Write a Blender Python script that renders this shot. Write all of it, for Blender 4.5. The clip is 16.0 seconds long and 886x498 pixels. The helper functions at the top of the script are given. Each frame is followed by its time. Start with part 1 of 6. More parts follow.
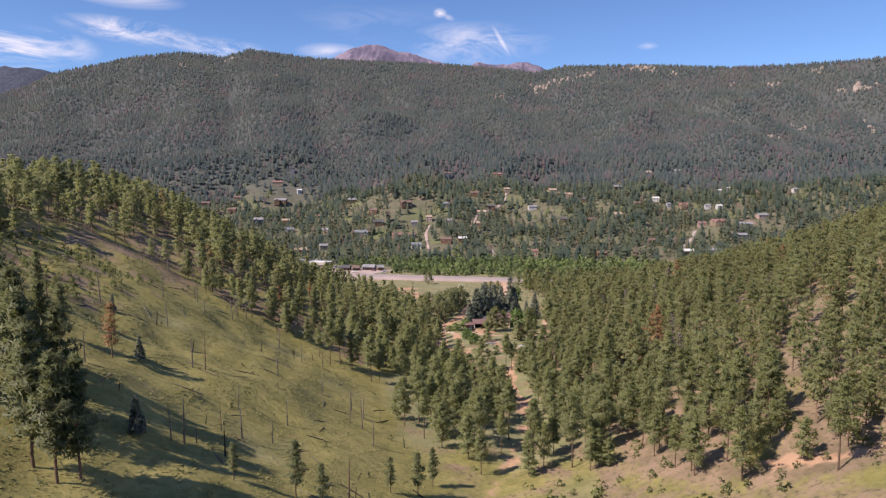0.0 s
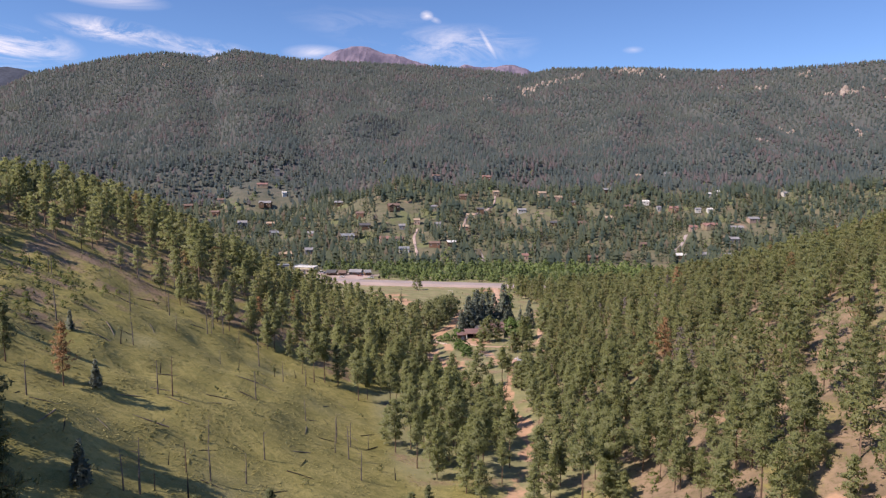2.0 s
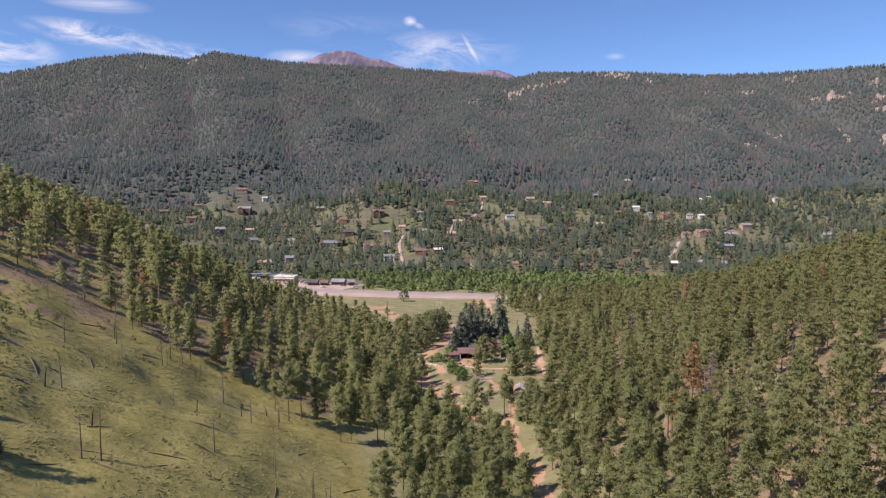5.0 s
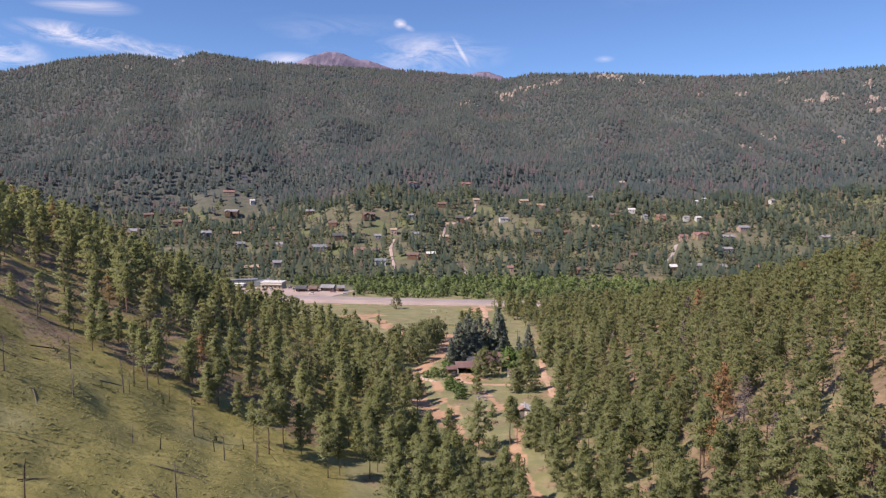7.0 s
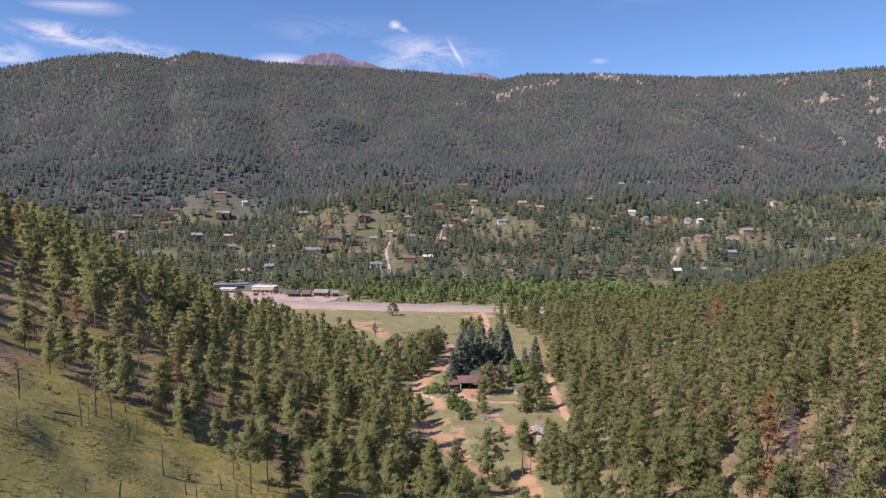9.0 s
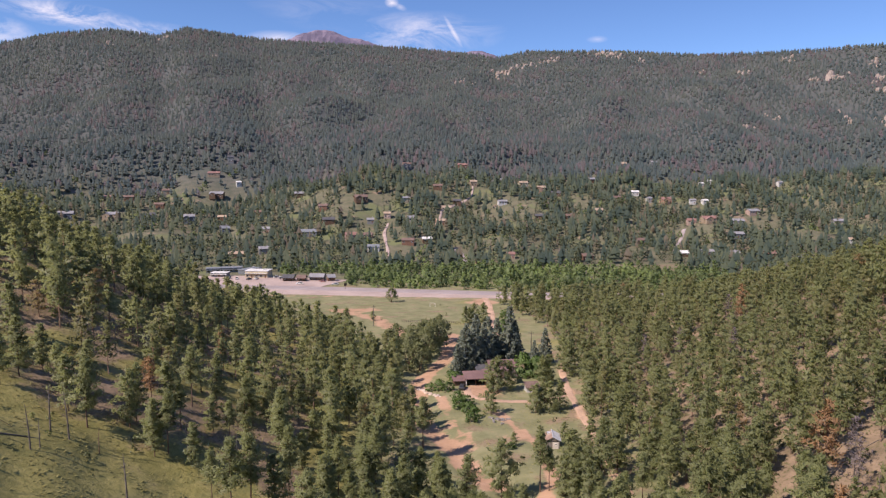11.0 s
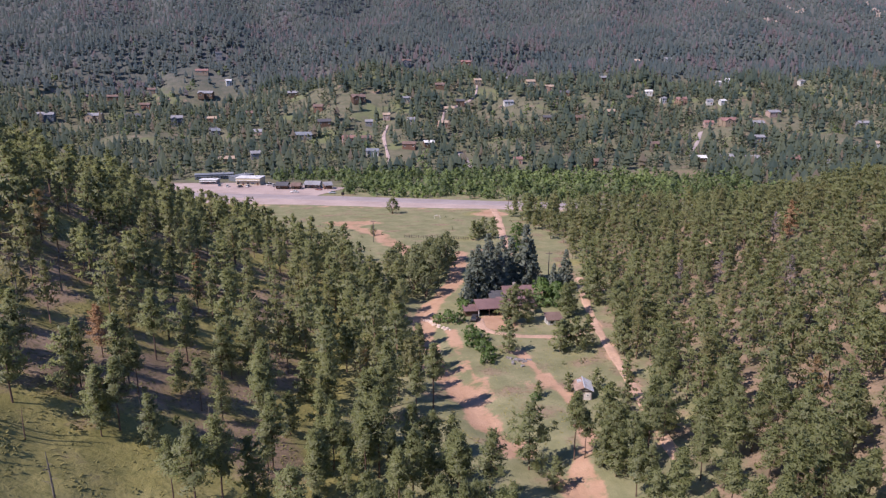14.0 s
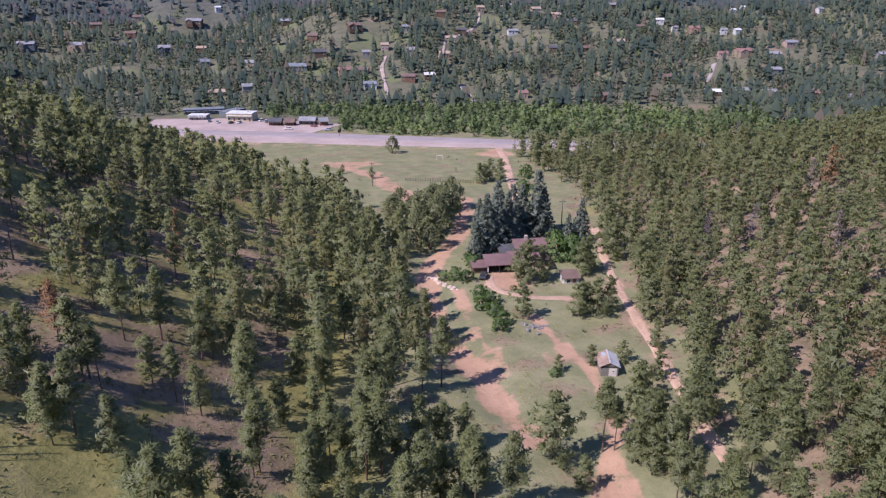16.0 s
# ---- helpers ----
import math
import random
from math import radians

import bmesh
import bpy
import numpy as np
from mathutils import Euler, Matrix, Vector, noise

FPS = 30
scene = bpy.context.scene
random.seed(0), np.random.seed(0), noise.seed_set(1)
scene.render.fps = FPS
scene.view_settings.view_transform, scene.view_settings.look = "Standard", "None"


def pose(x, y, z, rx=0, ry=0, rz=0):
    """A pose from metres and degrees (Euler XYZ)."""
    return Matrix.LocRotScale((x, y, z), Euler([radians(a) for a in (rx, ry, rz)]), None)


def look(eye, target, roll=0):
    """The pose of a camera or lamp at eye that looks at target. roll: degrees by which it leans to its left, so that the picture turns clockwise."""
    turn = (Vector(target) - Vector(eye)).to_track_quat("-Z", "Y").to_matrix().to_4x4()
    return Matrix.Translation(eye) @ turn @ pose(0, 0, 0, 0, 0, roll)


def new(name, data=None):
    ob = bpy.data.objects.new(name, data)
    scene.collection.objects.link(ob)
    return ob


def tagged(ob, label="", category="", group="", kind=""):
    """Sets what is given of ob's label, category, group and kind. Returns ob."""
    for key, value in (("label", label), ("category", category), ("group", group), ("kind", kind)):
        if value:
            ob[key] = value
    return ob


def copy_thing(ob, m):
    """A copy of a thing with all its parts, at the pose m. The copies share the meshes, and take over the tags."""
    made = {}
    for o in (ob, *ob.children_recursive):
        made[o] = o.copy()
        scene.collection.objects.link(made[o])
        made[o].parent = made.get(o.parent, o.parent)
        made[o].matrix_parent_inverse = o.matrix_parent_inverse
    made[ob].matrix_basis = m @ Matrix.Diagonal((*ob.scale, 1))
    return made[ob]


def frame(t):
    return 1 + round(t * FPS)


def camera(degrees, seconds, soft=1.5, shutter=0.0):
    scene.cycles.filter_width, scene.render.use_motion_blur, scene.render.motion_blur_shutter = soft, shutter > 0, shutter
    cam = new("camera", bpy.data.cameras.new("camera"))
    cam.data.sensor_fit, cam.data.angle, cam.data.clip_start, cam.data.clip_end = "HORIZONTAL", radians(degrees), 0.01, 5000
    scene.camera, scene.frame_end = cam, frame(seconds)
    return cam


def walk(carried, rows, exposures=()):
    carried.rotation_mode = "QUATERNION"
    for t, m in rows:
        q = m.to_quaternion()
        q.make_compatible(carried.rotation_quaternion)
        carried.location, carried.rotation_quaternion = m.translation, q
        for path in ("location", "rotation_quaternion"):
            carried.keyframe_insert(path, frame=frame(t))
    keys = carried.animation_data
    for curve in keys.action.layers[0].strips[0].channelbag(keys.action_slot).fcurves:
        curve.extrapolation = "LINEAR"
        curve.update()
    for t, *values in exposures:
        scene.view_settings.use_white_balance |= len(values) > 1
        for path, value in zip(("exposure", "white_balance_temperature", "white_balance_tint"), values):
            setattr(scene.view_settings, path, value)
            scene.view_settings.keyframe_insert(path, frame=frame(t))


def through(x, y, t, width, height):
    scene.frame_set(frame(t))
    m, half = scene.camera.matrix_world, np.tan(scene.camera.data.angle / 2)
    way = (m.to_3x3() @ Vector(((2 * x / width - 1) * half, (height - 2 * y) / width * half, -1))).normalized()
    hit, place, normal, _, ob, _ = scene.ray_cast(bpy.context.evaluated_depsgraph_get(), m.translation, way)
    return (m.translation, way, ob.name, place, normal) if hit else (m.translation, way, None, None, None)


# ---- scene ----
cam = camera(65.80, 16.0, soft=1.3)
PATH = [
    (0, 0, 0, 66.44, 84.074, 0.219, -3.703),
    (0.5, -0.25, 2.98, 66.61, 84.08, 0.209, -3.887),
    (1, -0.4, 6.81, 66.59, 84.146, 0.161, -4.058),
    (1.5, -0.64, 10.52, 66.67, 84.192, 0.103, -4.421),
    (2, -0.86, 14.81, 66.7, 84.271, 0.065, -4.813),
    (2.5, -1.02, 19.13, 66.66, 84.359, 0.048, -5.028),
    (3, -1.19, 23.6, 66.58, 84.442, -0.006, -5.269),
    (3.5, -1.3, 27.72, 66.63, 84.506, 0.005, -5.476),
    (4, -1.54, 32.3, 66.61, 84.579, -0.014, -5.699),
    (6.5, -1.68, 56.3, 66.59, 84.838, 0.065, -6.835),
    (7, -1.66, 61.02, 66.49, 84.886, 0.068, -6.982),
    (7.5, -1.69, 65.53, 66.44, 84.922, 0.08, -7.102),
    (8, -1.7, 70.52, 66.28, 84.965, 0.033, -7.211),
    (8.5, -1.81, 75.06, 66.32, 84.969, -0.005, -7.328),
    (9, -1.81, 79.79, 66.43, 85, -0, -7.422),
    (11.5, -1.44, 103.52, 66.72, 82.163, -0.012, -7.719),
    (12, -1.24, 108.48, 66.76, 80.728, 0.034, -7.728),
    (12.5, -1.04, 113.49, 66.53, 79.374, 0.066, -7.733),
    (13, -0.88, 118.48, 66.54, 77.909, 0.038, -7.721),
    (13.5, -0.84, 123.23, 66.5, 76.506, -0.048, -7.71),
    (14, -0.53, 128.12, 66.53, 75.059, -0.018, -7.67),
    (14.5, -0.37, 132.75, 66.46, 73.686, -0.029, -7.642),
    (15, -0.21, 137.52, 66.54, 72.219, -0.053, -7.595),
    (15.5, -0.08, 142.05, 66.54, 70.852, -0.072, -7.638),
    (16, 0, 146.51, 66.6, 69.428, -0.1, -7.746),
]
walk(cam, [(r[0], pose(*r[1:])) for r in PATH], [(0, 0.22, 6850, 22), (9, 0.20, 6800, 22), (13, 0.18, 6450, 26), (16, 0.17, 5750, 29)])

# ---- world, sun, exposure ----
SUN_FROM = Vector((-0.89, -0.43, 0.0)).normalized()
SUN_ELEV = radians(47)
world = bpy.data.worlds.new("sky")
scene.world = world
world.use_nodes = True
wt = world.node_tree
bg = wt.nodes["Background"]
sky = wt.nodes.new("ShaderNodeTexSky")
sky.sky_type = 'NISHITA'
sky.sun_disc = False
sky.sun_elevation = SUN_ELEV
sky.sun_rotation = math.atan2(SUN_FROM.x, SUN_FROM.y)
sky.altitude = 2400
sky.dust_density = 0.0
sky.ozone_density = 3.0
bg.inputs["Strength"].default_value = 0.12


def wnode(kind, **kw):
    n = wt.nodes.new(kind)
    for k, v in kw.items():
        n.inputs[k].default_value = v
    return n


def wlink(a, b):
    wt.links.new(a, b)


# thin cirrus, on a plane high above: direction divided by its height
wco = wt.nodes.new("ShaderNodeTexCoord")
wsep = wt.nodes.new("ShaderNodeSeparateXYZ")
wlink(wco.outputs["Generated"], wsep.inputs[0])


def wmath(op, a, b=None, c=None, clamp=False):
    n = wt.nodes.new("ShaderNodeMath")
    n.operation, n.use_clamp = op, clamp
    for i, v in enumerate((a, b, c)):
        if v is None:
            continue
        if isinstance(v, (int, float)):
            n.inputs[i].default_value = v
        else:
            wlink(v, n.inputs[i])
    return n.outputs[0]


wz = wmath('MAXIMUM', wsep.outputs[2], 0.02)
waz = wmath('ARCTAN2', wsep.outputs[0], wsep.outputs[1])
wel = wmath('ARCTAN2', wz, wmath('SQRT', wmath('ADD', wmath('MULTIPLY', wsep.outputs[0], wsep.outputs[0]), wmath('MULTIPLY', wsep.outputs[1], wsep.outputs[1]))))
wcomb = wt.nodes.new("ShaderNodeCombineXYZ")
wlink(wmath('MULTIPLY', waz, 7.0), wcomb.inputs[0])
wlink(wmath('MULTIPLY', wel, 26.0), wcomb.inputs[1])
wn1 = wnode("ShaderNodeTexNoise", Scale=1.1, Detail=9.0, Roughness=0.68, Distortion=0.9)
wlink(wcomb.outputs[0], wn1.inputs["Vector"])
wn2 = wnode("ShaderNodeTexNoise", Scale=0.32, Detail=2.0)
wlink(wcomb.outputs[0], wn2.inputs["Vector"])


def wspot(az, el, ra, re, tilt=0.0):
    """A soft round mask on the sky, about an azimuth and elevation in degrees."""
    da = wmath('SUBTRACT', waz, radians(az))
    de = wmath('SUBTRACT', wel, radians(el))
    c, s = math.cos(radians(tilt)), math.sin(radians(tilt))
    u = wmath('DIVIDE', wmath('ADD', wmath('MULTIPLY', da, c), wmath('MULTIPLY', de, s)), radians(ra))
    v = wmath('DIVIDE', wmath('SUBTRACT', wmath('MULTIPLY', de, c), wmath('MULTIPLY', da, s)), radians(re))
    d = wmath('SQRT', wmath('ADD', wmath('MULTIPLY', u, u), wmath('MULTIPLY', v, v)))
    return wmath('SUBTRACT', 1.0, d, clamp=True)


veil = wmath('MULTIPLY', wmath('SUBTRACT', wn2.outputs[0], 0.50, clamp=True), 2.0, clamp=True)
for az, el, ra, re, tilt, amount in ((-27.5, 9.2, 5.5, 1.6, 0, 2.2), (-20.0, 10.8, 5.5, 1.0, -5, 1.9), (-14.0, 10.0, 4.5, 0.9, -4, 1.5), (-35.0, 9.4, 7.0, 1.6, 0, 1.8), (-20.0, 13.0, 4.0, 0.7, 0, 0.9), (-5.5, 10.1, 2.8, 0.7, 0, 1.1)):
    veil = wmath('ADD', veil, wmath('MULTIPLY', wspot(az, el, ra, re, tilt), amount))
veil = wmath('ADD', veil, wmath('MULTIPLY', wspot(6.5, 10.8, 6.5, 1.8, 0), 0.9))
cirrus = wmath('MULTIPLY', veil, wmath('MULTIPLY', wmath('SUBTRACT', wn1.outputs[0], 0.42, clamp=True), 4.2, clamp=True), clamp=True)
wn3 = wnode("ShaderNodeTexNoise", Scale=6.0, Detail=3.0)
wlink(wcomb.outputs[0], wn3.inputs["Vector"])
puff = wmath('ADD', wspot(3.5, 13.1, 0.6, 0.42, 0), wmath('ADD', wmath('MULTIPLY', wspot(4.2, 12.75, 0.6, 0.26, -20), 0.5), wmath('MULTIPLY', wspot(20.0, 10.1, 0.9, 0.3, 0), 0.4)))
puff = wmath('MULTIPLY', puff, wn3.outputs[0])
trail_streak = wmath('MULTIPLY', wspot(8.5, 10.9, 1.5, 0.22, -58), wmath('ADD', wn1.outputs[0], 0.35))
cloud = wmath('ADD', wmath('MULTIPLY', cirrus, 0.75), wmath('ADD', wmath('MULTIPLY', puff, 1.5), wmath('MULTIPLY', trail_streak, 0.7)), clamp=True)
wmix = wt.nodes.new("ShaderNodeMix")
wmix.data_type = 'RGBA'
wlink(cloud, wmix.inputs["Factor"])
wtint = wt.nodes.new("ShaderNodeMix")
wtint.data_type, wtint.blend_type = 'RGBA', 'MULTIPLY'
wtint.inputs["Factor"].default_value = 1.0
wtint.inputs[7].default_value = (0.68, 0.90, 1.10, 1)
wlink(sky.outputs[0], wtint.inputs[6])
wlink(wtint.outputs[2], wmix.inputs[6])
wmix.inputs[7].default_value = (7.2, 7.3, 7.9, 1)
wlink(wmix.outputs[2], bg.inputs["Color"])

sun = new("sun", bpy.data.lights.new("sun", 'SUN'))
sun.data.energy, sun.data.angle, sun.data.color = 5.0, radians(0.53), (1.0, 0.915, 0.77)
sun.matrix_world = look(Vector(SUN_FROM * math.cos(SUN_ELEV) + Vector((0, 0, math.sin(SUN_ELEV)))) * 100, (0, 0, 0))


# ---- the lie of the land ----
def knots(x, pairs):
    xs, ys = zip(*pairs)
    return np.interp(x, xs, ys)


def smooth(a, b, x):
    t = np.clip((x - a) / (b - a), 0, 1)
    return t * t * (3 - 2 * t)


def wave(x, y, size, seed):
    """Rolling noise of about -1 to 1 with features of that size, for arrays."""
    r = np.random.RandomState(seed)
    s = 0
    for k in range(7):
        a, p = r.uniform(0, 6.283), r.uniform(0, 6.283)
        f = 6.283 / size * r.uniform(0.6, 1.7)
        s = s + np.sin(x * math.cos(a) * f + y * math.sin(a) * f + p + 0.7 * np.sin((x - y) * f * 0.37 + p * 2))
    return s / 3.6


FLOOR = [(-400, 22), (0, 10), (120, 5), (227, 0), (310, -3.3), (430, -7), (500, -10), (560, -11.5), (650, -14), (6000, -14)]
FOOT_L = [(-400, 30), (60, 14), (120, 7), (150, 2), (200, -3), (300, -2), (350, -4), (400, -15), (450, -32), (520, -60)]
FOOT_R = [(-400, 30), (100, 34), (150, 40), (200, 52), (250, 62), (310, 73), (380, 86), (450, 115), (520, 160)]
SLOPE_L = [(-400, 0.5), (290, 0.5), (370, 0.37), (420, 0.23), (470, 0.08), (510, 0.0)]
SLOPE_R = [(-400, 0.42), (110, 0.45), (190, 0.44), (250, 0.36), (310, 0.27), (350, 0.24), (400, 0.13), (470, 0.04), (510, 0.0)]
CREST = [(-36, 0.06), (-30, 0.092), (-27, 0.113), (-25.4, 0.130), (-24.8, 0.1335), (-20, 0.157), (-16.7, 0.167), (-13.5, 0.1635), (-11.7, 0.175), (-6.5, 0.166), (-1, 0.163), (4.5, 0.159),
         (9, 0.152), (11.4, 0.146), (13.6, 0.154), (20.2, 0.1515), (26.3, 0.142), (32, 0.140), (36, 0.141), (45, 0.14)]


def soft_rise(d, k=6.0):
    return np.where(d > 40, d, k * np.log1p(np.exp(np.minimum(d, 40) / k))) - 0.0


def mountain(x, y):
    az = np.degrees(np.arctan2(x, np.maximum(y, 1)))
    ridge_y = 1730 - 0.00032 * np.minimum(np.abs(x), 1700) ** 2
    dist = np.hypot(x, ridge_y)
    top = 67 + dist * knots(az, CREST)
    s = np.clip((y - 650) / (ridge_y - 650), 0, None)
    p = np.where(s <= 1, 0.2 * s + 0.8 * np.minimum(s, 1) ** 1.5, 1 - 0.9 * smooth(1, 2.1, s))
    z = (top + 14) * p
    spur = np.abs(wave(x + 0.25 * y, y * 0.25, 330, 5))
    side = smooth(0.08, 0.35, s) * (1 - smooth(0.72, 0.97, s))
    z = z + side * (12 * wave(x, y, 260, 8) - 22 * (0.5 - spur) * smooth(0.25, 0.6, s))
    z = z + smooth(0.02, 0.1, s) * (1 - smooth(0.3, 0.5, s)) * 7 * wave(x, y, 130, 9)
    knoll = np.exp(-(((x + 160) / 75) ** 2 + ((y - 1010) / 70) ** 2))
    mid = np.exp(-(((x - 20) / 95) ** 2 + ((y - 900) / 75) ** 2))
    dip = np.exp(-(((x + 200) / 140) ** 2 + ((y - 930) / 120) ** 2))
    return z + 10 * knoll + 18 * mid - 36 * dip


GULLY = [(100, 8), (120, 14), (139, 21), (150, 26), (162, 31), (171, 33.8), (184, 35), (217, 35.2), (231, 32), (246, 25), (260, 22), (280, 18), (312, 18), (345, 21), (380, 18)]


def gully_x(y):
    return knots(y, GULLY)


def ground_z(x, y):
    x, y = np.asarray(x, float), np.asarray(y, float)
    z = knots(y, FLOOR)
    z = z + knots(y, SLOPE_L) * np.minimum(soft_rise(knots(y, FOOT_L) - x), 122)
    z = z + knots(y, SLOPE_R) * np.minimum(soft_rise(x - knots(y, FOOT_R)), 150)
    z = z + 5.5 * np.exp(-(((x + 95) / 38) ** 2 + ((y - 318) / 48) ** 2))
    hill = smooth(4, 30, np.maximum(knots(y, FOOT_L) - x, x - knots(y, FOOT_R))) * (1 - smooth(430, 500, y))
    z = z + hill * (1.6 * wave(x, y, 48, 2) + 0.5 * wave(x, y, 15, 3))
    z = z + 0.12 * wave(x, y, 9, 4) * (1 - smooth(380, 480, y))
    gul = np.exp(-((x - gully_x(y)) / 5.0) ** 2) * smooth(100, 125, y) * (1 - smooth(330, 375, y))
    z = z - 1.3 * gul
    return z + np.where(y > 650, mountain(x, y), 0)


def gz(x, y):
    return float(ground_z(np.array([x]), np.array([y]))[0])


# ---- materials ----
def material(name, rough=0.8, metal=0.0, spec=0.3):
    m = bpy.data.materials.new(name)
    m.use_nodes = True
    b = m.node_tree.nodes["Principled BSDF"]
    b.inputs["Roughness"].default_value, b.inputs["Metallic"].default_value = rough, metal
    b.inputs["Specular IOR Level"].default_value = spec
    return m, m.node_tree, b


def node(nt, kind, **kw):
    n = nt.nodes.new(kind)
    for k, v in kw.items():
        n.inputs[k].default_value = v
    return n


def math_node(nt, op, a, b=None, clamp=False):
    n = nt.nodes.new("ShaderNodeMath")
    n.operation, n.use_clamp = op, clamp
    for i, v in enumerate((a, b)):
        if v is None:
            continue
        if isinstance(v, (int, float)):
            n.inputs[i].default_value = v
        else:
            nt.links.new(v, n.inputs[i])
    return n.outputs[0]


def mixc(nt, f, a, b):
    n = nt.nodes.new("ShaderNodeMix")
    n.data_type = 'RGBA'
    for i, v in ((0, f), (6, a), (7, b)):
        if isinstance(v, (int, float)):
            n.inputs[i].default_value = v
        elif isinstance(v, tuple):
            n.inputs[i].default_value = (*v, 1)
        else:
            nt.links.new(v, n.inputs[i])
    return n.outputs[2]


def noise_out(nt, size, detail=4.0, rough=0.6, vec=None):
    n = node(nt, "ShaderNodeTexNoise", Scale=1.0 / size, Detail=detail, Roughness=rough)
    if vec is None:
        vec = nt.nodes.new("ShaderNodeTexCoord").outputs["Object"]
    nt.links.new(vec, n.inputs["Vector"])
    return n.outputs[0]


def band(nt, v, lo, hi):
    n = nt.nodes.new("ShaderNodeMapRange")
    nt.links.new(v, n.inputs[0])
    n.inputs[1].default_value, n.inputs[2].default_value = lo, hi
    n.interpolation_type = 'SMOOTHSTEP'
    return n.outputs[0]


def attr(nt, name):
    n = nt.nodes.new("ShaderNodeAttribute")
    n.attribute_name = name
    return n.outputs["Fac"]


def bump(nt, bsdf, height, strength=0.4, dist=0.05):
    n = node(nt, "ShaderNodeBump", Strength=strength, Distance=dist)
    nt.links.new(height, n.inputs["Height"])
    nt.links.new(n.outputs[0], bsdf.inputs["Normal"])


def plain(name, col, rough=0.8, var=0.25, size=0.6, metal=0.0, worn=None, spec=0.3):
    """A coat of one colour with grain, larger blotches and a slight difference from piece to piece."""
    m, nt, b = material(name, rough, metal, spec)
    lo, hi = tuple(c * (1 - var) for c in col), tuple(min(1, c * (1 + var)) for c in col)
    n1, n2 = noise_out(nt, size * 6, 3.0), noise_out(nt, size * 0.35, 5.0)
    c = mixc(nt, band(nt, math_node(nt, 'ADD', math_node(nt, 'MULTIPLY', n1, 0.6), math_node(nt, 'MULTIPLY', n2, 0.4)), 0.35, 0.65), lo, hi)
    if worn:
        c = mixc(nt, math_node(nt, 'MULTIPLY', band(nt, noise_out(nt, size * 1.7, 6.0, 0.7), 0.52, 0.68), 0.6), c, worn)
    nt.links.new(c, b.inputs["Base Color"])
    bump(nt, b, n2, 0.3, 0.02)
    return m


def leafage(name, dark, light, own=False, through=0.22, dry=None):
    """Leaves or needles: hue by the tuft's own tint, and by the tree."""
    m = bpy.data.materials.new(name)
    m.use_nodes = True
    nt = m.node_tree
    nt.nodes.clear()
    out = nt.nodes.new("ShaderNodeOutputMaterial")
    t = attr(nt, "tint")
    if own:
        r = nt.nodes.new("ShaderNodeObjectInfo").outputs["Random"]
        t = math_node(nt, 'ADD', math_node(nt, 'MULTIPLY', t, 0.55), math_node(nt, 'MULTIPLY', r, 0.45), clamp=True)
    c = mixc(nt, t, dark, light)
    if dry:
        c = mixc(nt, band(nt, attr(nt, "dry"), 0.1, 1.1), c, dry)
    d = node(nt, "ShaderNodeBsdfDiffuse", Roughness=0.5)
    tr = nt.nodes.new("ShaderNodeBsdfTranslucent")
    gl = node(nt, "ShaderNodeBsdfGlossy", Roughness=0.55)
    nt.links.new(c, d.inputs["Color"])
    nt.links.new(mixc(nt, 0.45, c, tuple(min(1, x * 1.4) for x in light)), tr.inputs["Color"])
    mx = node(nt, "ShaderNodeMixShader", Fac=through)
    nt.links.new(d.outputs[0], mx.inputs[1])
    nt.links.new(tr.outputs[0], mx.inputs[2])
    mx2 = node(nt, "ShaderNodeMixShader", Fac=0.03)
    nt.links.new(mx.outputs[0], mx2.inputs[1])
    nt.links.new(gl.outputs[0], mx2.inputs[2])
    nt.links.new(mx2.outputs[0], out.inputs["Surface"])
    return m


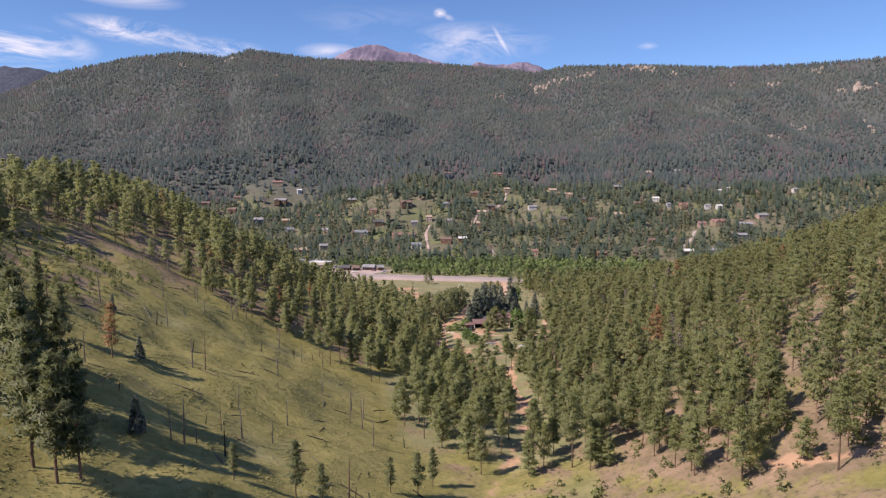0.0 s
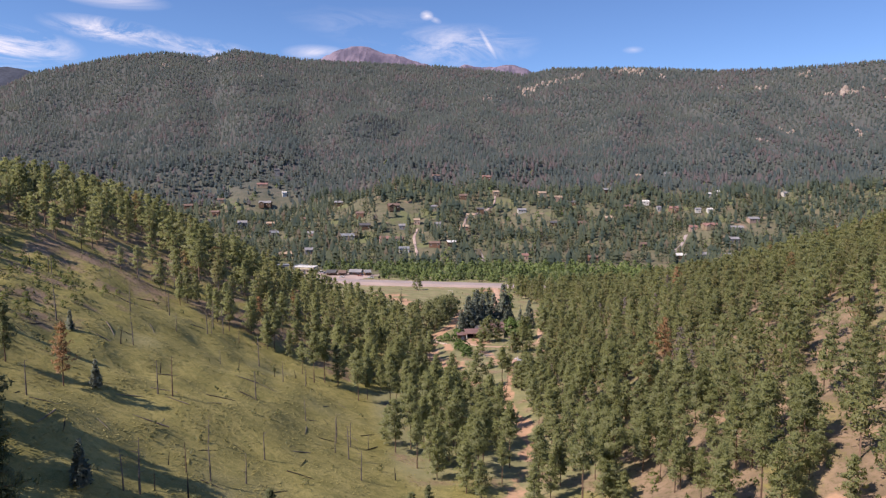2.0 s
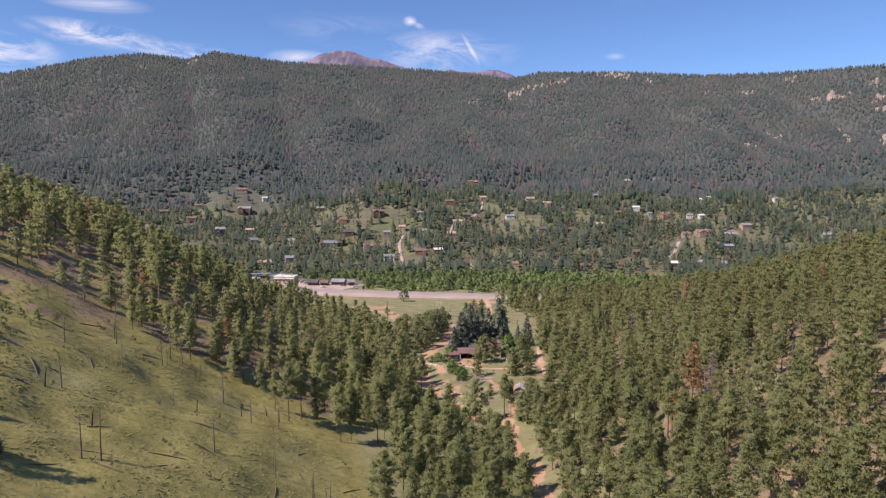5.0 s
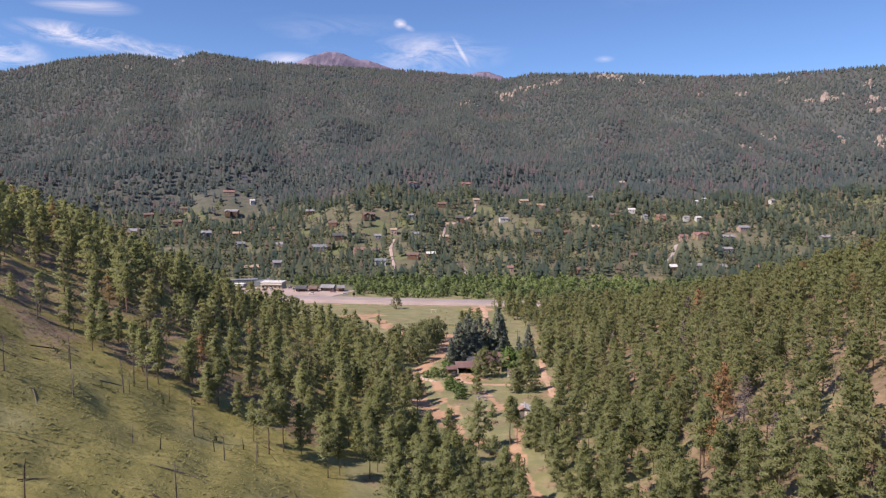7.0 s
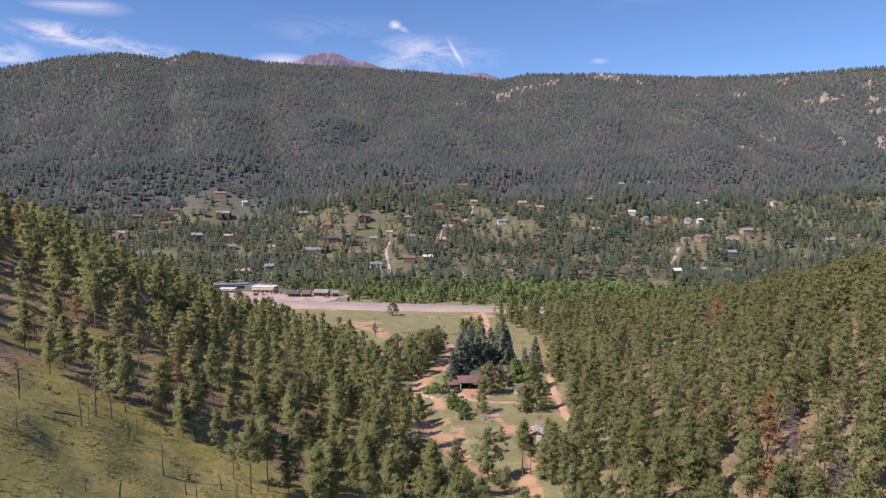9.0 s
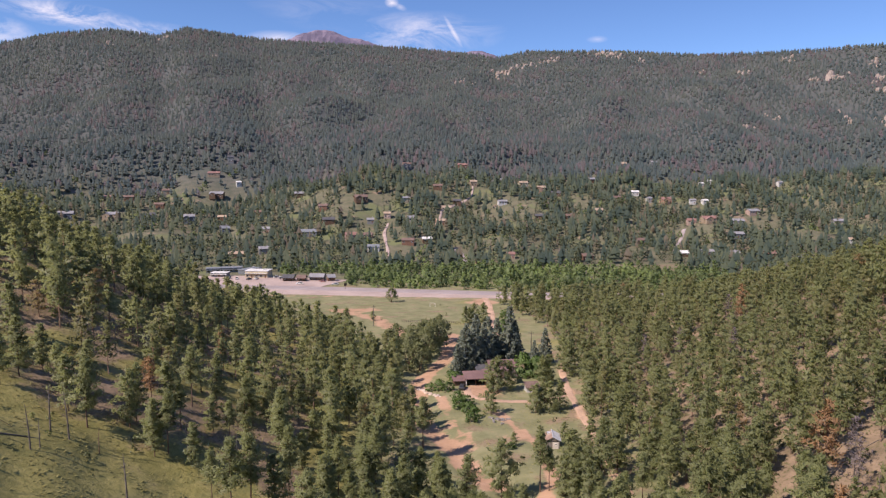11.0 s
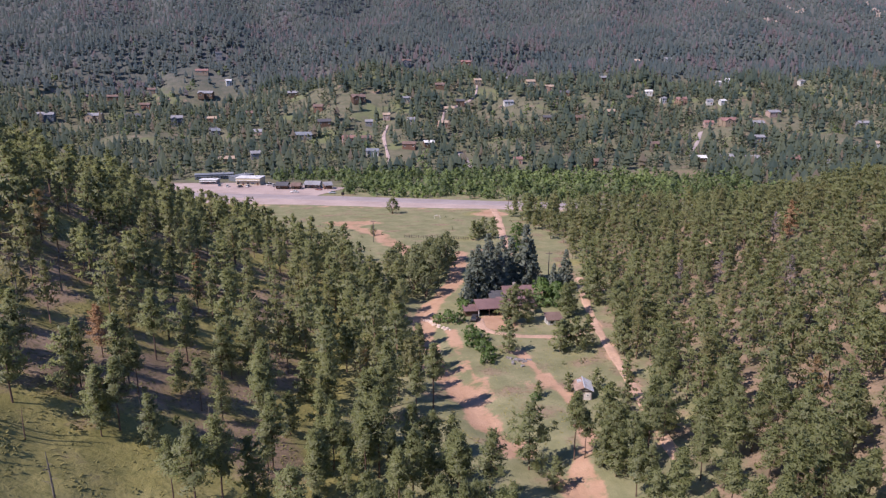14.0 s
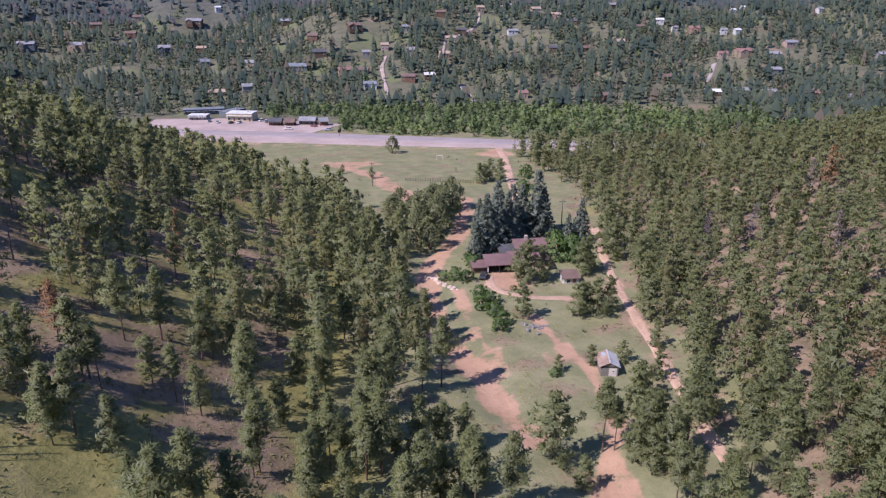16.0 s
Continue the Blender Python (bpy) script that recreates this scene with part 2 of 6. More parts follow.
def land_material():
    m, nt, b = material("land", 0.95, 0, 0.1)
    big, mid, fine = noise_out(nt, 34, 4.0), noise_out(nt, 6.5, 5.0, 0.65), noise_out(nt, 1.1, 5.0, 0.7)
    grass = mixc(nt, band(nt, mid, 0.32, 0.68), (0.228, 0.21, 0.078), (0.335, 0.298, 0.12))
    tuft = noise_out(nt, 2.6, 3.0, 0.6)
    grass = mixc(nt, math_node(nt, 'MULTIPLY', band(nt, tuft, 0.52, 0.66), 0.5), grass, (0.155, 0.16, 0.062))
    grass = mixc(nt, math_node(nt, 'MULTIPLY', band(nt, fine, 0.42, 0.72), 0.75), grass, (0.165, 0.165, 0.06))
    lush = mixc(nt, band(nt, mid, 0.3, 0.7), (0.19, 0.195, 0.105), (0.285, 0.272, 0.155))
    grass = mixc(nt, band(nt, math_node(nt, 'ADD', attr(nt, "lush"), math_node(nt, 'MULTIPLY', math_node(nt, 'SUBTRACT', big, 0.5), 0.8)), 0.25, 0.75), grass, lush)
    duff = mixc(nt, band(nt, mid, 0.35, 0.65), (0.19, 0.145, 0.10), (0.30, 0.22, 0.155))
    duff = mixc(nt, band(nt, fine, 0.5, 0.7), duff, (0.10, 0.10, 0.045))
    soil = mixc(nt, band(nt, mid, 0.3, 0.7), (0.40, 0.245, 0.16), (0.50, 0.325, 0.225))
    soil = mixc(nt, math_node(nt, 'MULTIPLY', band(nt, fine, 0.5, 0.75), 0.5), soil, (0.36, 0.24, 0.15))

    def patchy(name, lo, hi, w):
        v = math_node(nt, 'ADD', attr(nt, name), math_node(nt, 'MULTIPLY', math_node(nt, 'SUBTRACT', mid, 0.5), w))
        v = math_node(nt, 'ADD', v, math_node(nt, 'MULTIPLY', math_node(nt, 'SUBTRACT', fine, 0.5), w * 0.6))
        return band(nt, v, lo, hi)

    c = mixc(nt, patchy("duff", 0.35, 0.65, 0.9), grass, duff)
    c = mixc(nt, patchy("soil", 0.40, 0.66, 1.05), c, soil)
    far = mixc(nt, band(nt, mid, 0.3, 0.7), (0.115, 0.122, 0.08), (0.18, 0.165, 0.115))
    far = mixc(nt, band(nt, big, 0.52, 0.64), far, (0.165, 0.182, 0.095))
    far = mixc(nt, band(nt, noise_out(nt, 21, 4.0), 0.60, 0.68), far, (0.25, 0.19, 0.145))
    # mountainside ground: bluish-grey distance haze is mixed into these colours
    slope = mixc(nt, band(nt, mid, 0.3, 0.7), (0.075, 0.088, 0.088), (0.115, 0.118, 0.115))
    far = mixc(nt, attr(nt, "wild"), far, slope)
    c = mixc(nt, attr(nt, "far"), c, far)
    nt.links.new(c, b.inputs["Base Color"])
    bump(nt, b, fine, 0.8, 0.25)
    return m


M_land = land_material()
M_needle = leafage("pine_needles", (0.195, 0.222, 0.104), (0.308, 0.338, 0.148), own=True, through=0.56)
M_needle_mid = leafage("pine_needles_wood", (0.19, 0.216, 0.102), (0.30, 0.328, 0.142), through=0.56, dry=(0.31, 0.205, 0.11))
M_needle_dark = leafage("dark_pine_needles", (0.115, 0.14, 0.068), (0.225, 0.25, 0.115), own=True, through=0.4)
M_needle_dry = leafage("dead_needles", (0.22, 0.135, 0.075), (0.40, 0.24, 0.12), own=True)
M_spruce = leafage("spruce_needles", (0.12, 0.155, 0.118), (0.265, 0.30, 0.242), own=True, through=0.42)
# conifer green shifted pale and blue: painted haze of distance
M_far = leafage("hazed_far_needles", (0.084, 0.12, 0.127), (0.158, 0.182, 0.158), dry=(0.19, 0.155, 0.168), through=0.45)
M_hamlet = leafage("village_needles", (0.06, 0.094, 0.08), (0.205, 0.23, 0.13), dry=(0.22, 0.175, 0.135), through=0.45)
M_broad = leafage("broad_leaves", (0.065, 0.12, 0.035), (0.185, 0.28, 0.08), own=True, through=0.4)
M_brush = leafage("oak_brush_leaves", (0.085, 0.115, 0.04), (0.225, 0.265, 0.085), through=0.4)
M_twig = leafage("bare_twigs", (0.17, 0.14, 0.145), (0.27, 0.225, 0.23), own=True, through=0.1)
M_shrub = leafage("shrub_leaves", (0.12, 0.145, 0.065), (0.27, 0.29, 0.135), through=0.45)
M_bark = plain("pine_bark", (0.16, 0.11, 0.085), 0.95, 0.4, 0.25, spec=0.1)
M_dead = plain("weathered_dead_wood", (0.17, 0.15, 0.135), 0.9, 0.45, 0.25, spec=0.1)
M_char = plain("charred_wood", (0.045, 0.04, 0.037), 0.9, 0.4, 0.2, spec=0.1)
M_granite = plain("granite", (0.33, 0.27, 0.235), 0.9, 0.35, 4.0, spec=0.2)


# ---- mesh helpers ----
def crown_normals(V, base, h, jitter=0.14, side=0.72):
    """Soft normals of foliage: outwards from the stem and up, a little uneven from tuft to tuft."""
    d = (V - base) / h
    r = np.hypot(d[:, 0], d[:, 1])
    k = side * np.minimum(1.0, r / 0.12) / (r + 1e-6)
    N = np.stack([d[:, 0] * k, d[:, 1] * k, 0.6 + 0.3 * np.clip(d[:, 2], 0, 1)], 1)
    if jitter and len(V) % 3 == 0:
        rnd = np.random.RandomState(len(V) % 9973)
        N = N + np.repeat(rnd.normal(size=(len(V) // 3, 3)) * jitter, 3, 0)
    return N / (np.linalg.norm(N, axis=1)[:, None] + 1e-9)


def facing(V, T, N):
    """Turns each triangle so that its front looks the way its normal does."""
    a, b, c = V[T[:, 0]], V[T[:, 1]], V[T[:, 2]]
    back = (np.cross(b - a, c - a) * N[T[:, 0]]).sum(1) < 0
    T = T.copy()
    T[back] = T[back][:, ::-1]
    return T


def mesh_np(name, V, T, mats, mat_index=None, attrs=None, smooth_shade=False, normals=None):
    """A mesh of triangles or quads from arrays."""
    V, T = np.asarray(V, np.float32), np.asarray(T, np.int32)
    if normals is not None:
        T = facing(V, T, normals)
        smooth_shade = True
    n, k = T.shape
    me = bpy.data.meshes.new(name)
    me.vertices.add(len(V))
    me.vertices.foreach_set("co", V.ravel())
    me.loops.add(n * k)
    me.loops.foreach_set("vertex_index", T.ravel())
    me.polygons.add(n)
    me.polygons.foreach_set("loop_start", np.arange(0, n * k, k, dtype=np.int32))
    if mat_index is not None:
        me.polygons.foreach_set("material_index", np.asarray(mat_index, np.int32))
    me.polygons.foreach_set("use_smooth", np.full(n, smooth_shade))
    for m in mats:
        me.materials.append(m)
    for key, val in (attrs or {}).items():
        a = me.attributes.new(key, 'FLOAT', 'POINT')
        a.data.foreach_set("value", np.asarray(val, np.float32))
    if normals is not None:
        a = me.attributes.new("custom_normal", 'FLOAT_VECTOR', 'POINT')
        a.data.foreach_set("vector", np.asarray(normals, np.float32).ravel())
    me.update(calc_edges=True)
    me.validate()
    return me


def part(name, bm, mat, parent=None, label=""):
    """Links a bmesh as one mesh object, under a thing or a part."""
    me = bpy.data.meshes.new(name)
    bm.to_mesh(me)
    bm.free()
    me.materials.append(mat)
    ob = new(name, me)
    ob.parent = parent
    return tagged(ob, label)


def box(bm, x0, y0, z0, x1, y1, z1, bevel=0.0):
    r = bmesh.ops.create_cube(bm, size=1.0, matrix=Matrix.Translation(((x0 + x1) / 2, (y0 + y1) / 2, (z0 + z1) / 2)) @ Matrix.Diagonal((x1 - x0, y1 - y0, z1 - z0, 1)))
    if bevel:
        es = {e for v in r["verts"] for e in v.link_edges}
        bmesh.ops.bevel(bm, geom=list(es), offset=bevel, segments=1, affect='EDGES')
    return bm


def boxes(*bs, bevel=0.0):
    bm = bmesh.new()
    for b in bs:
        box(bm, *b, bevel=bevel)
    return bm


def empty(name, x, y, z, turn=0.0):
    ob = new(name)
    ob.matrix_world = pose(x, y, z, 0, 0, turn)
    return ob


# ---- trees ----
def tube(path, radii, sides=6):
    """Rings of a tapered limb along a path; returns vertices and triangles."""
    path = np.asarray(path, float)
    V, T = [], []
    for i, (p, r) in enumerate(zip(path, radii)):
        d = path[min(i + 1, len(path) - 1)] - path[max(i - 1, 0)]
        d = d / (np.linalg.norm(d) + 1e-9)
        u = np.cross(d, (0.31, 0.95, 0.1))
        u /= np.linalg.norm(u) + 1e-9
        w = np.cross(d, u)
        for k in range(sides):
            a = 6.2832 * k / sides
            V.append(p + r * (math.cos(a) * u + math.sin(a) * w))
    for i in range(len(path) - 1):
        for k in range(sides):
            a, b = i * sides + k, i * sides + (k + 1) % sides
            T += [(a, b, b + sides), (a, b + sides, a + sides)]
    return np.array(V), np.array(T)


def join(pieces):
    Vs, Ts, n = [], [], 0
    for V, T in pieces:
        Vs.append(V)
        Ts.append(T + n)
        n += len(V)
    return np.concatenate(Vs), np.concatenate(Ts)


def tufts(centres, radii, per, size, rnd, flat=0.75, wide=0.36):
    """Needle tufts: small pointed triangles turned every way within clumps."""
    n = len(centres) * per
    c = np.repeat(centres, per, 0)
    r = np.repeat(radii, per)
    g = rnd.normal(size=(n, 3))
    g /= np.linalg.norm(g, axis=1)[:, None] + 1e-9
    p = c + g * (r * rnd.uniform(0.35, 1.05, n))[:, None] * np.array([1, 1, flat])
    d = g * 0.7 + rnd.normal(size=(n, 3)) * 0.7 + np.array([0, 0, 0.25])
    d /= np.linalg.norm(d, axis=1)[:, None]
    s = np.cross(d, rnd.normal(size=(n, 3)))
    s /= np.linalg.norm(s, axis=1)[:, None] + 1e-9
    ln = size * rnd.uniform(0.6, 1.35, n)[:, None]
    V = np.stack([p - s * ln * wide - d * ln * 0.3, p + s * ln * wide - d * ln * 0.3, p + d * ln * 0.75], 1).reshape(-1, 3)
    T = np.arange(3 * n).reshape(-1, 3)
    tint = np.clip(np.repeat(np.repeat(rnd.uniform(0.32, 0.68, len(centres)), per) + rnd.normal(size=n) * 0.11, 3), 0, 1)
    return V, T, tint


def pine(seed, h, clumps, per, size, bare=0.35, spread=0.14, limbs=26, bones=True, wide=0.3):
    """A ponderosa pine: bare lower trunk, then whorls of limbs, longest low in the crown, with flat tufted clumps."""
    rnd = np.random.RandomState(seed)
    lean = rnd.normal(size=2) * 0.018 * h
    zs = np.linspace(-0.8, h * 0.98, 7)
    axis = np.stack([lean[0] * (zs / h) ** 2 + 0.05 * rnd.normal(size=7), lean[1] * (zs / h) ** 2 + 0.05 * rnd.normal(size=7), zs], 1)
    trunk = [tube(axis, h * 0.0115 * (1.08 - zs / h), 6)] if bones else [tube(axis[::3], (h * 0.0135 * (1.08 - zs / h))[::3], 4)]
    cs, rs = [], []
    skew = rnd.uniform(0, 6.283)
    gap = rnd.uniform(0.3, 0.8)
    for i in range(limbs):
        f = bare + (1 - bare) * (i + rnd.uniform(0, 0.9)) / limbs
        a = i * 2.4 + rnd.uniform(-0.6, 0.6)
        k = (f - bare) / (1 - bare)
        prof = (0.6 + 1.43 * k) if k < 0.28 else (1.0 - ((k - 0.28) / 0.72) ** 1.55 * 0.88)
        ln = h * spread * prof * rnd.uniform(0.6, 1.2) * (1 + 0.22 * math.cos(a - skew))
        if abs(k - gap) < 0.05:
            ln *= 0.6
        ln = max(ln, 0.2)
        base = np.array([np.interp(f * h, zs, axis[:, 0]), np.interp(f * h, zs, axis[:, 1]), f * h])
        tip = base + np.array([math.cos(a) * ln, math.sin(a) * ln, ln * (-0.12 + 0.75 * k)])
        mid = (base + tip) / 2 + np.array([0, 0, -0.06 * ln])
        if bones:
            trunk.append(tube([base, mid, tip], [h * 0.0045, h * 0.003, h * 0.001], 3))
        m = max(2, int(round(clumps / limbs * (0.5 + 0.7 * min(1.3, prof)))))
        for j in range(m):
            q = 0.22 + 0.8 * (j + rnd.uniform(0.1, 1)) / m
            cs.append(base + (tip - base) * q + rnd.normal(size=3) * np.array([0.14, 0.14, 0.06]) * ln)
            rs.append(h * 0.068 * rnd.uniform(0.6, 1.3) * (1.1 - 0.45 * k))
    for j in range(3):
        cs.append(axis[-1] + np.array([0, 0, -h * 0.03 * j]) + rnd.normal(size=3) * 0.08)
        rs.append(h * 0.024)
    return join(trunk), tufts(np.array(cs), np.array(rs), per, size, rnd, 0.6, wide)


def spruce(seed, h, tiers, per, size, spread=0.17):
    """A spruce: a spire of drooping tiers down to the ground."""
    rnd = np.random.RandomState(seed)
    zs = np.linspace(-0.8, h * 0.98, 5)
    axis = np.stack([0 * zs, 0 * zs, zs], 1)
    trunk = [tube(axis, h * 0.013 * (1.06 - zs / h), 6)]
    cs, rs = [], []
    for i in range(tiers):
        f = 0.07 + 0.91 * i / tiers
        ln = h * spread * (1 - f) ** 0.85 * rnd.uniform(0.8, 1.12) + 0.12
        m = max(3, int(9 * (1 - f)))
        for k in range(m):
            a = 6.283 * (k + rnd.uniform(0, 0.7)) / m
            for q in (0.45, 0.9) if f < 0.75 else (0.75,):
                L = ln * q * rnd.uniform(0.8, 1.15)
                cs.append((math.cos(a) * L, math.sin(a) * L, f * h - 0.22 * L))
                rs.append(h * 0.03 * (1.25 - f) + 0.12)
    return join(trunk), tufts(np.array(cs), np.array(rs), per, size, rnd, 0.6)


def broadleaf(seed, h, clumps, per, size, wide=0.5, low=0.15):
    """A willow, aspen or shrub: forked stems and a loose crown of leaf clumps."""
    rnd = np.random.RandomState(seed)
    trunk, cs, rs = [], [], []
    for s in range(4):
        a = rnd.uniform(0, 6.283)
        tip = np.array([math.cos(a) * h * wide * 0.5, math.sin(a) * h * wide * 0.5, h * rnd.uniform(0.6, 0.85)])
        trunk.append(tube([np.array([0, 0, -0.5]), tip * np.array([0.3, 0.3, 0.5]), tip], [h * 0.02, h * 0.012, h * 0.004], 4))
    for i in range(clumps):
        a, f = rnd.uniform(0, 6.283), rnd.uniform(low, 1)
        r = h * wide * math.sqrt(max(0.05, 1 - (2 * f - 0.85) ** 2)) * rnd.uniform(0.45, 1)
        cs.append((math.cos(a) * r, math.sin(a) * r, f * h * 0.95))
        rs.append(h * rnd.uniform(0.07, 0.13))
    return join(trunk), tufts(np.array(cs), np.array(rs), per, size, rnd, 0.9)


def far_tree(seed, round_top, full=False):
    """A distant conifer one unit high: ragged tiers only."""
    rnd = np.random.RandomState(seed)
    V, T = [], []
    tiers = [(0.0, 0.66, 0.22), (0.34, 1.0, 0.17)] if not round_top else [(0.05, 0.75, 0.28), (0.4, 1.0, 0.25)]
    if full:
        tiers = [(0.0, 0.5, 0.19), (0.22, 0.76, 0.18), (0.48, 1.0, 0.13)] if not round_top else [(0.14, 0.5, 0.17), (0.28, 0.82, 0.25), (0.52, 1.0, 0.2)]
    for lo, hi, r in tiers:
        k, n = 5, len(V)
        off = rnd.uniform(0, 6.28)
        for j in range(k):
            a = off + 6.283 * j / k
            q = r * rnd.uniform(0.65, 1.3)
            V.append((q * math.cos(a), q * math.sin(a), lo + rnd.uniform(-0.05, 0.1)))
        V.append((rnd.normal() * 0.03, rnd.normal() * 0.03, hi))
        T += [(n + j, n + (j + 1) % k, n + k) for j in range(k)]
    return np.array(V), np.array(T)


def scatter(V, T, where, height, turn, tint):
    """Many copies of one tree, as arrays for one joined mesh: places, heights, turns."""
    n, nv = len(where), len(V)
    c, s = np.cos(turn)[:, None], np.sin(turn)[:, None]
    X = (V[None, :, 0] * c - V[None, :, 1] * s) * height[:, None] + where[:, None, 0]
    Y = (V[None, :, 0] * s + V[None, :, 1] * c) * height[:, None] + where[:, None, 1]
    Z = V[None, :, 2] * height[:, None] + where[:, None, 2]
    W = np.stack([X, Y, Z], 2).reshape(-1, 3)
    F = (T[None] + (np.arange(n) * nv)[:, None, None]).reshape(-1, 3)
    return W, F


class Wood:
    """Collects trees that are past counting into one mesh."""

    def __init__(self):
        self.V, self.T, self.m, self.t, self.d, self.N, self.n = [], [], [], [], [], [], 0

    def add(self, V, T, mat, tint, dry, N):
        self.V.append(V)
        self.N.append(N)
        self.T.append(T + self.n)
        self.m.append(np.full(len(T), mat))
        self.t.append(tint)
        self.d.append(dry)
        self.n += len(V)

    def plant(self, kinds, where, height, rnd, crown_mat, bark_mat, dry=None, vary=0.3, tone=None):
        """kinds: one or more (trunk, crown) models one unit high."""
        pick = rnd.randint(0, len(kinds), len(where))
        dry = np.zeros(len(where)) if dry is None else dry
        for k, (trunk, crown) in enumerate(kinds):
            s = pick == k
            if not s.any():
                continue
            turn, own = rnd.uniform(0, 6.283, s.sum()), rnd.uniform(-vary, vary, s.sum())
            if tone is not None:
                own = own + tone[s]
            if trunk is not None:
                n = len(trunk[0])
                W, F = scatter(*trunk, where[s], height[s], turn, 0)
                self.add(W, F, bark_mat, np.zeros(len(W)), np.zeros(len(W)), crown_normals(W, np.repeat(where[s], n, 0), np.repeat(height[s], n)[:, None] * 0.1, 0, 2.0))
            W, F = scatter(crown[0], crown[1], where[s], height[s], turn, 0)
            t = np.clip((crown[2][None] * 0.75 + 0.1 + own[:, None]), 0, 1).ravel()
            n = len(crown[0])
            tuft = len(crown[1]) * 3 == n
            self.add(W, F, crown_mat, t, np.repeat(dry[s], n), crown_normals(W, np.repeat(where[s], n, 0), np.repeat(height[s], n)[:, None], 0.14 if tuft else 0, 0.72 if tuft else 0.2))

    def build(self, name, mats, label, category):
        me = mesh_np(name, np.concatenate(self.V), np.concatenate(self.T), mats, np.concatenate(self.m),
                     {"tint": np.concatenate(self.t), "dry": np.concatenate(self.d)}, normals=np.concatenate(self.N))
        return tagged(new(name, me), label, category, kind="stuff")


def unit(model, h):
    (tv, tt), (cv, ct, ti) = model
    return (tv / h, tt), (cv / h, ct, ti)


# ---- ground: one sheet to the horizon ----
def axis_steps(parts):
    out = []
    for a, b, s in parts:
        out.append(np.arange(a, b - 1e-6, s))
    return np.concatenate(out + [[parts[-1][1]]])


gx = axis_steps([(-4800, -1600, 200), (-1600, -320, 26), (-320, -140, 8), (-140, 170, 2.1), (170, 420, 7), (420, 1600, 26), (1600, 4800, 200)])
gy = axis_steps([(-900, -60, 60), (-60, 60, 6), (60, 440, 2.1), (440, 640, 5), (640, 1100, 11), (1100, 1900, 14), (1900, 4900, 150)])
GX, GY = np.meshgrid(gx, gy)
GZ = ground_z(GX, GY)


def near_line(X, Y, pts):
    """Distance from a bent line in plan."""
    best = np.full(X.shape, 1e9)
    for (ax, ay), (bx, by) in zip(pts[:-1], pts[1:]):
        dx, dy = bx - ax, by - ay
        t = np.clip(((X - ax) * dx + (Y - ay) * dy) / (dx * dx + dy * dy), 0, 1)
        best = np.minimum(best, np.hypot(X - ax - t * dx, Y - ay - t * dy))
    return best


GULLY_LINE = [(x, y) for y, x in GULLY]
WASH_W = [(42, 390), (37.5, 368.5), (33.5, 351), (29, 337), (22.5, 327), (18.4, 310), (17.5, 296), (17, 285), (18.5, 272), (19.8, 268), (22.4, 258), (24, 247), (28, 236)]
WASH_E = [(24.8, 302), (24.4, 289), (24.9, 276), (26.3, 266), (26.8, 257)]
TRACK = [(39, 283), (40.7, 269.5), (42.5, 259), (43.2, 250.5), (41.4, 243), (42, 236.5), (37.4, 230.5), (38, 224), (35.6, 214)]
SPUR = [(61, 113), (66, 107), (73, 101), (88, 92)]
BANK = [(-12, 464), (8, 438), (17, 407), (24, 387)]
ROAD = [(76, 345), (72, 330), (69, 318), (64.8, 298.6), (61.3, 276.5), (58.7, 259), (56.6, 246), (55.2, 237), (53.3, 224)]
DRIVE = [(64.2, 298), (59, 292.5), (52.6, 291), (43, 293), (35.6, 296.8), (33.5, 302), (34.5, 309)]
LANE = [(59.7, 381.7), (66.2, 422), (73.4, 465), (76.6, 494)]
HIGHWAY = [(-330, 628), (-120, 576), (-12, 543), (90, 507), (200, 472), (420, 430), (900, 380)]
SHOULDER = [(-330, 618), (-120, 566), (-30, 537), (60, 509), (110, 493), (200, 466)]
OUTCROPS = [(309, 1565, 0.9), (333, 1586, 0.9), (353, 1590, 0.9), (373, 1591, 0.8), (392, 1588, 0.9), (414, 1597, 0.8), (444, 1609, 0.8), (553, 1612, 0.9), (577, 1602, 1.0), (585, 1589, 0.8), (625, 1555, 0.7),
            (795, 1428, 0.7), (916, 1315, 1.0), (755, 1251, 0.5), (897, 1440, 0.8), (849, 1182, 0.9), (886, 1339, 0.6), (718, 1471, 0.5), (228, 1499, 0.7), (-385, 1660, 0.7), (-475, 1575, 0.7),
            (-263, 1549, 0.5), (637, 1277, 0.5), (659, 1194, 0.5), (837, 1165, 0.7), (870, 1240, 0.6), (1009, 1338, 0.8), (981, 1285, 0.9), (964, 1248, 0.9), (890, 1168, 0.8),
            (895, 1151, 0.8), (746, 1266, 0.5), (734, 1016, 0.4)]


def near_highway(X):
    return np.interp(X, [p[0] for p in HIGHWAY], [p[1] for p in HIGHWAY])


BARE = [(134.8, 343, 6), (116.7, 356.6, 5), (80, 303, 4.5), (109, 289, 5), (88, 273, 5), (102, 267, 5), (59, 133, 3), (113, 176, 6), (104, 170, 5), (96, 190, 4), (97, 158, 5)]


def open_foot(X, Y):
    """The grassy foot of the eastern hill, below its trees."""
    return (1 - smooth(-6, 2, Y - (134 - np.clip(X - 36, -3, 60) * 1.12))) * (X > 14)


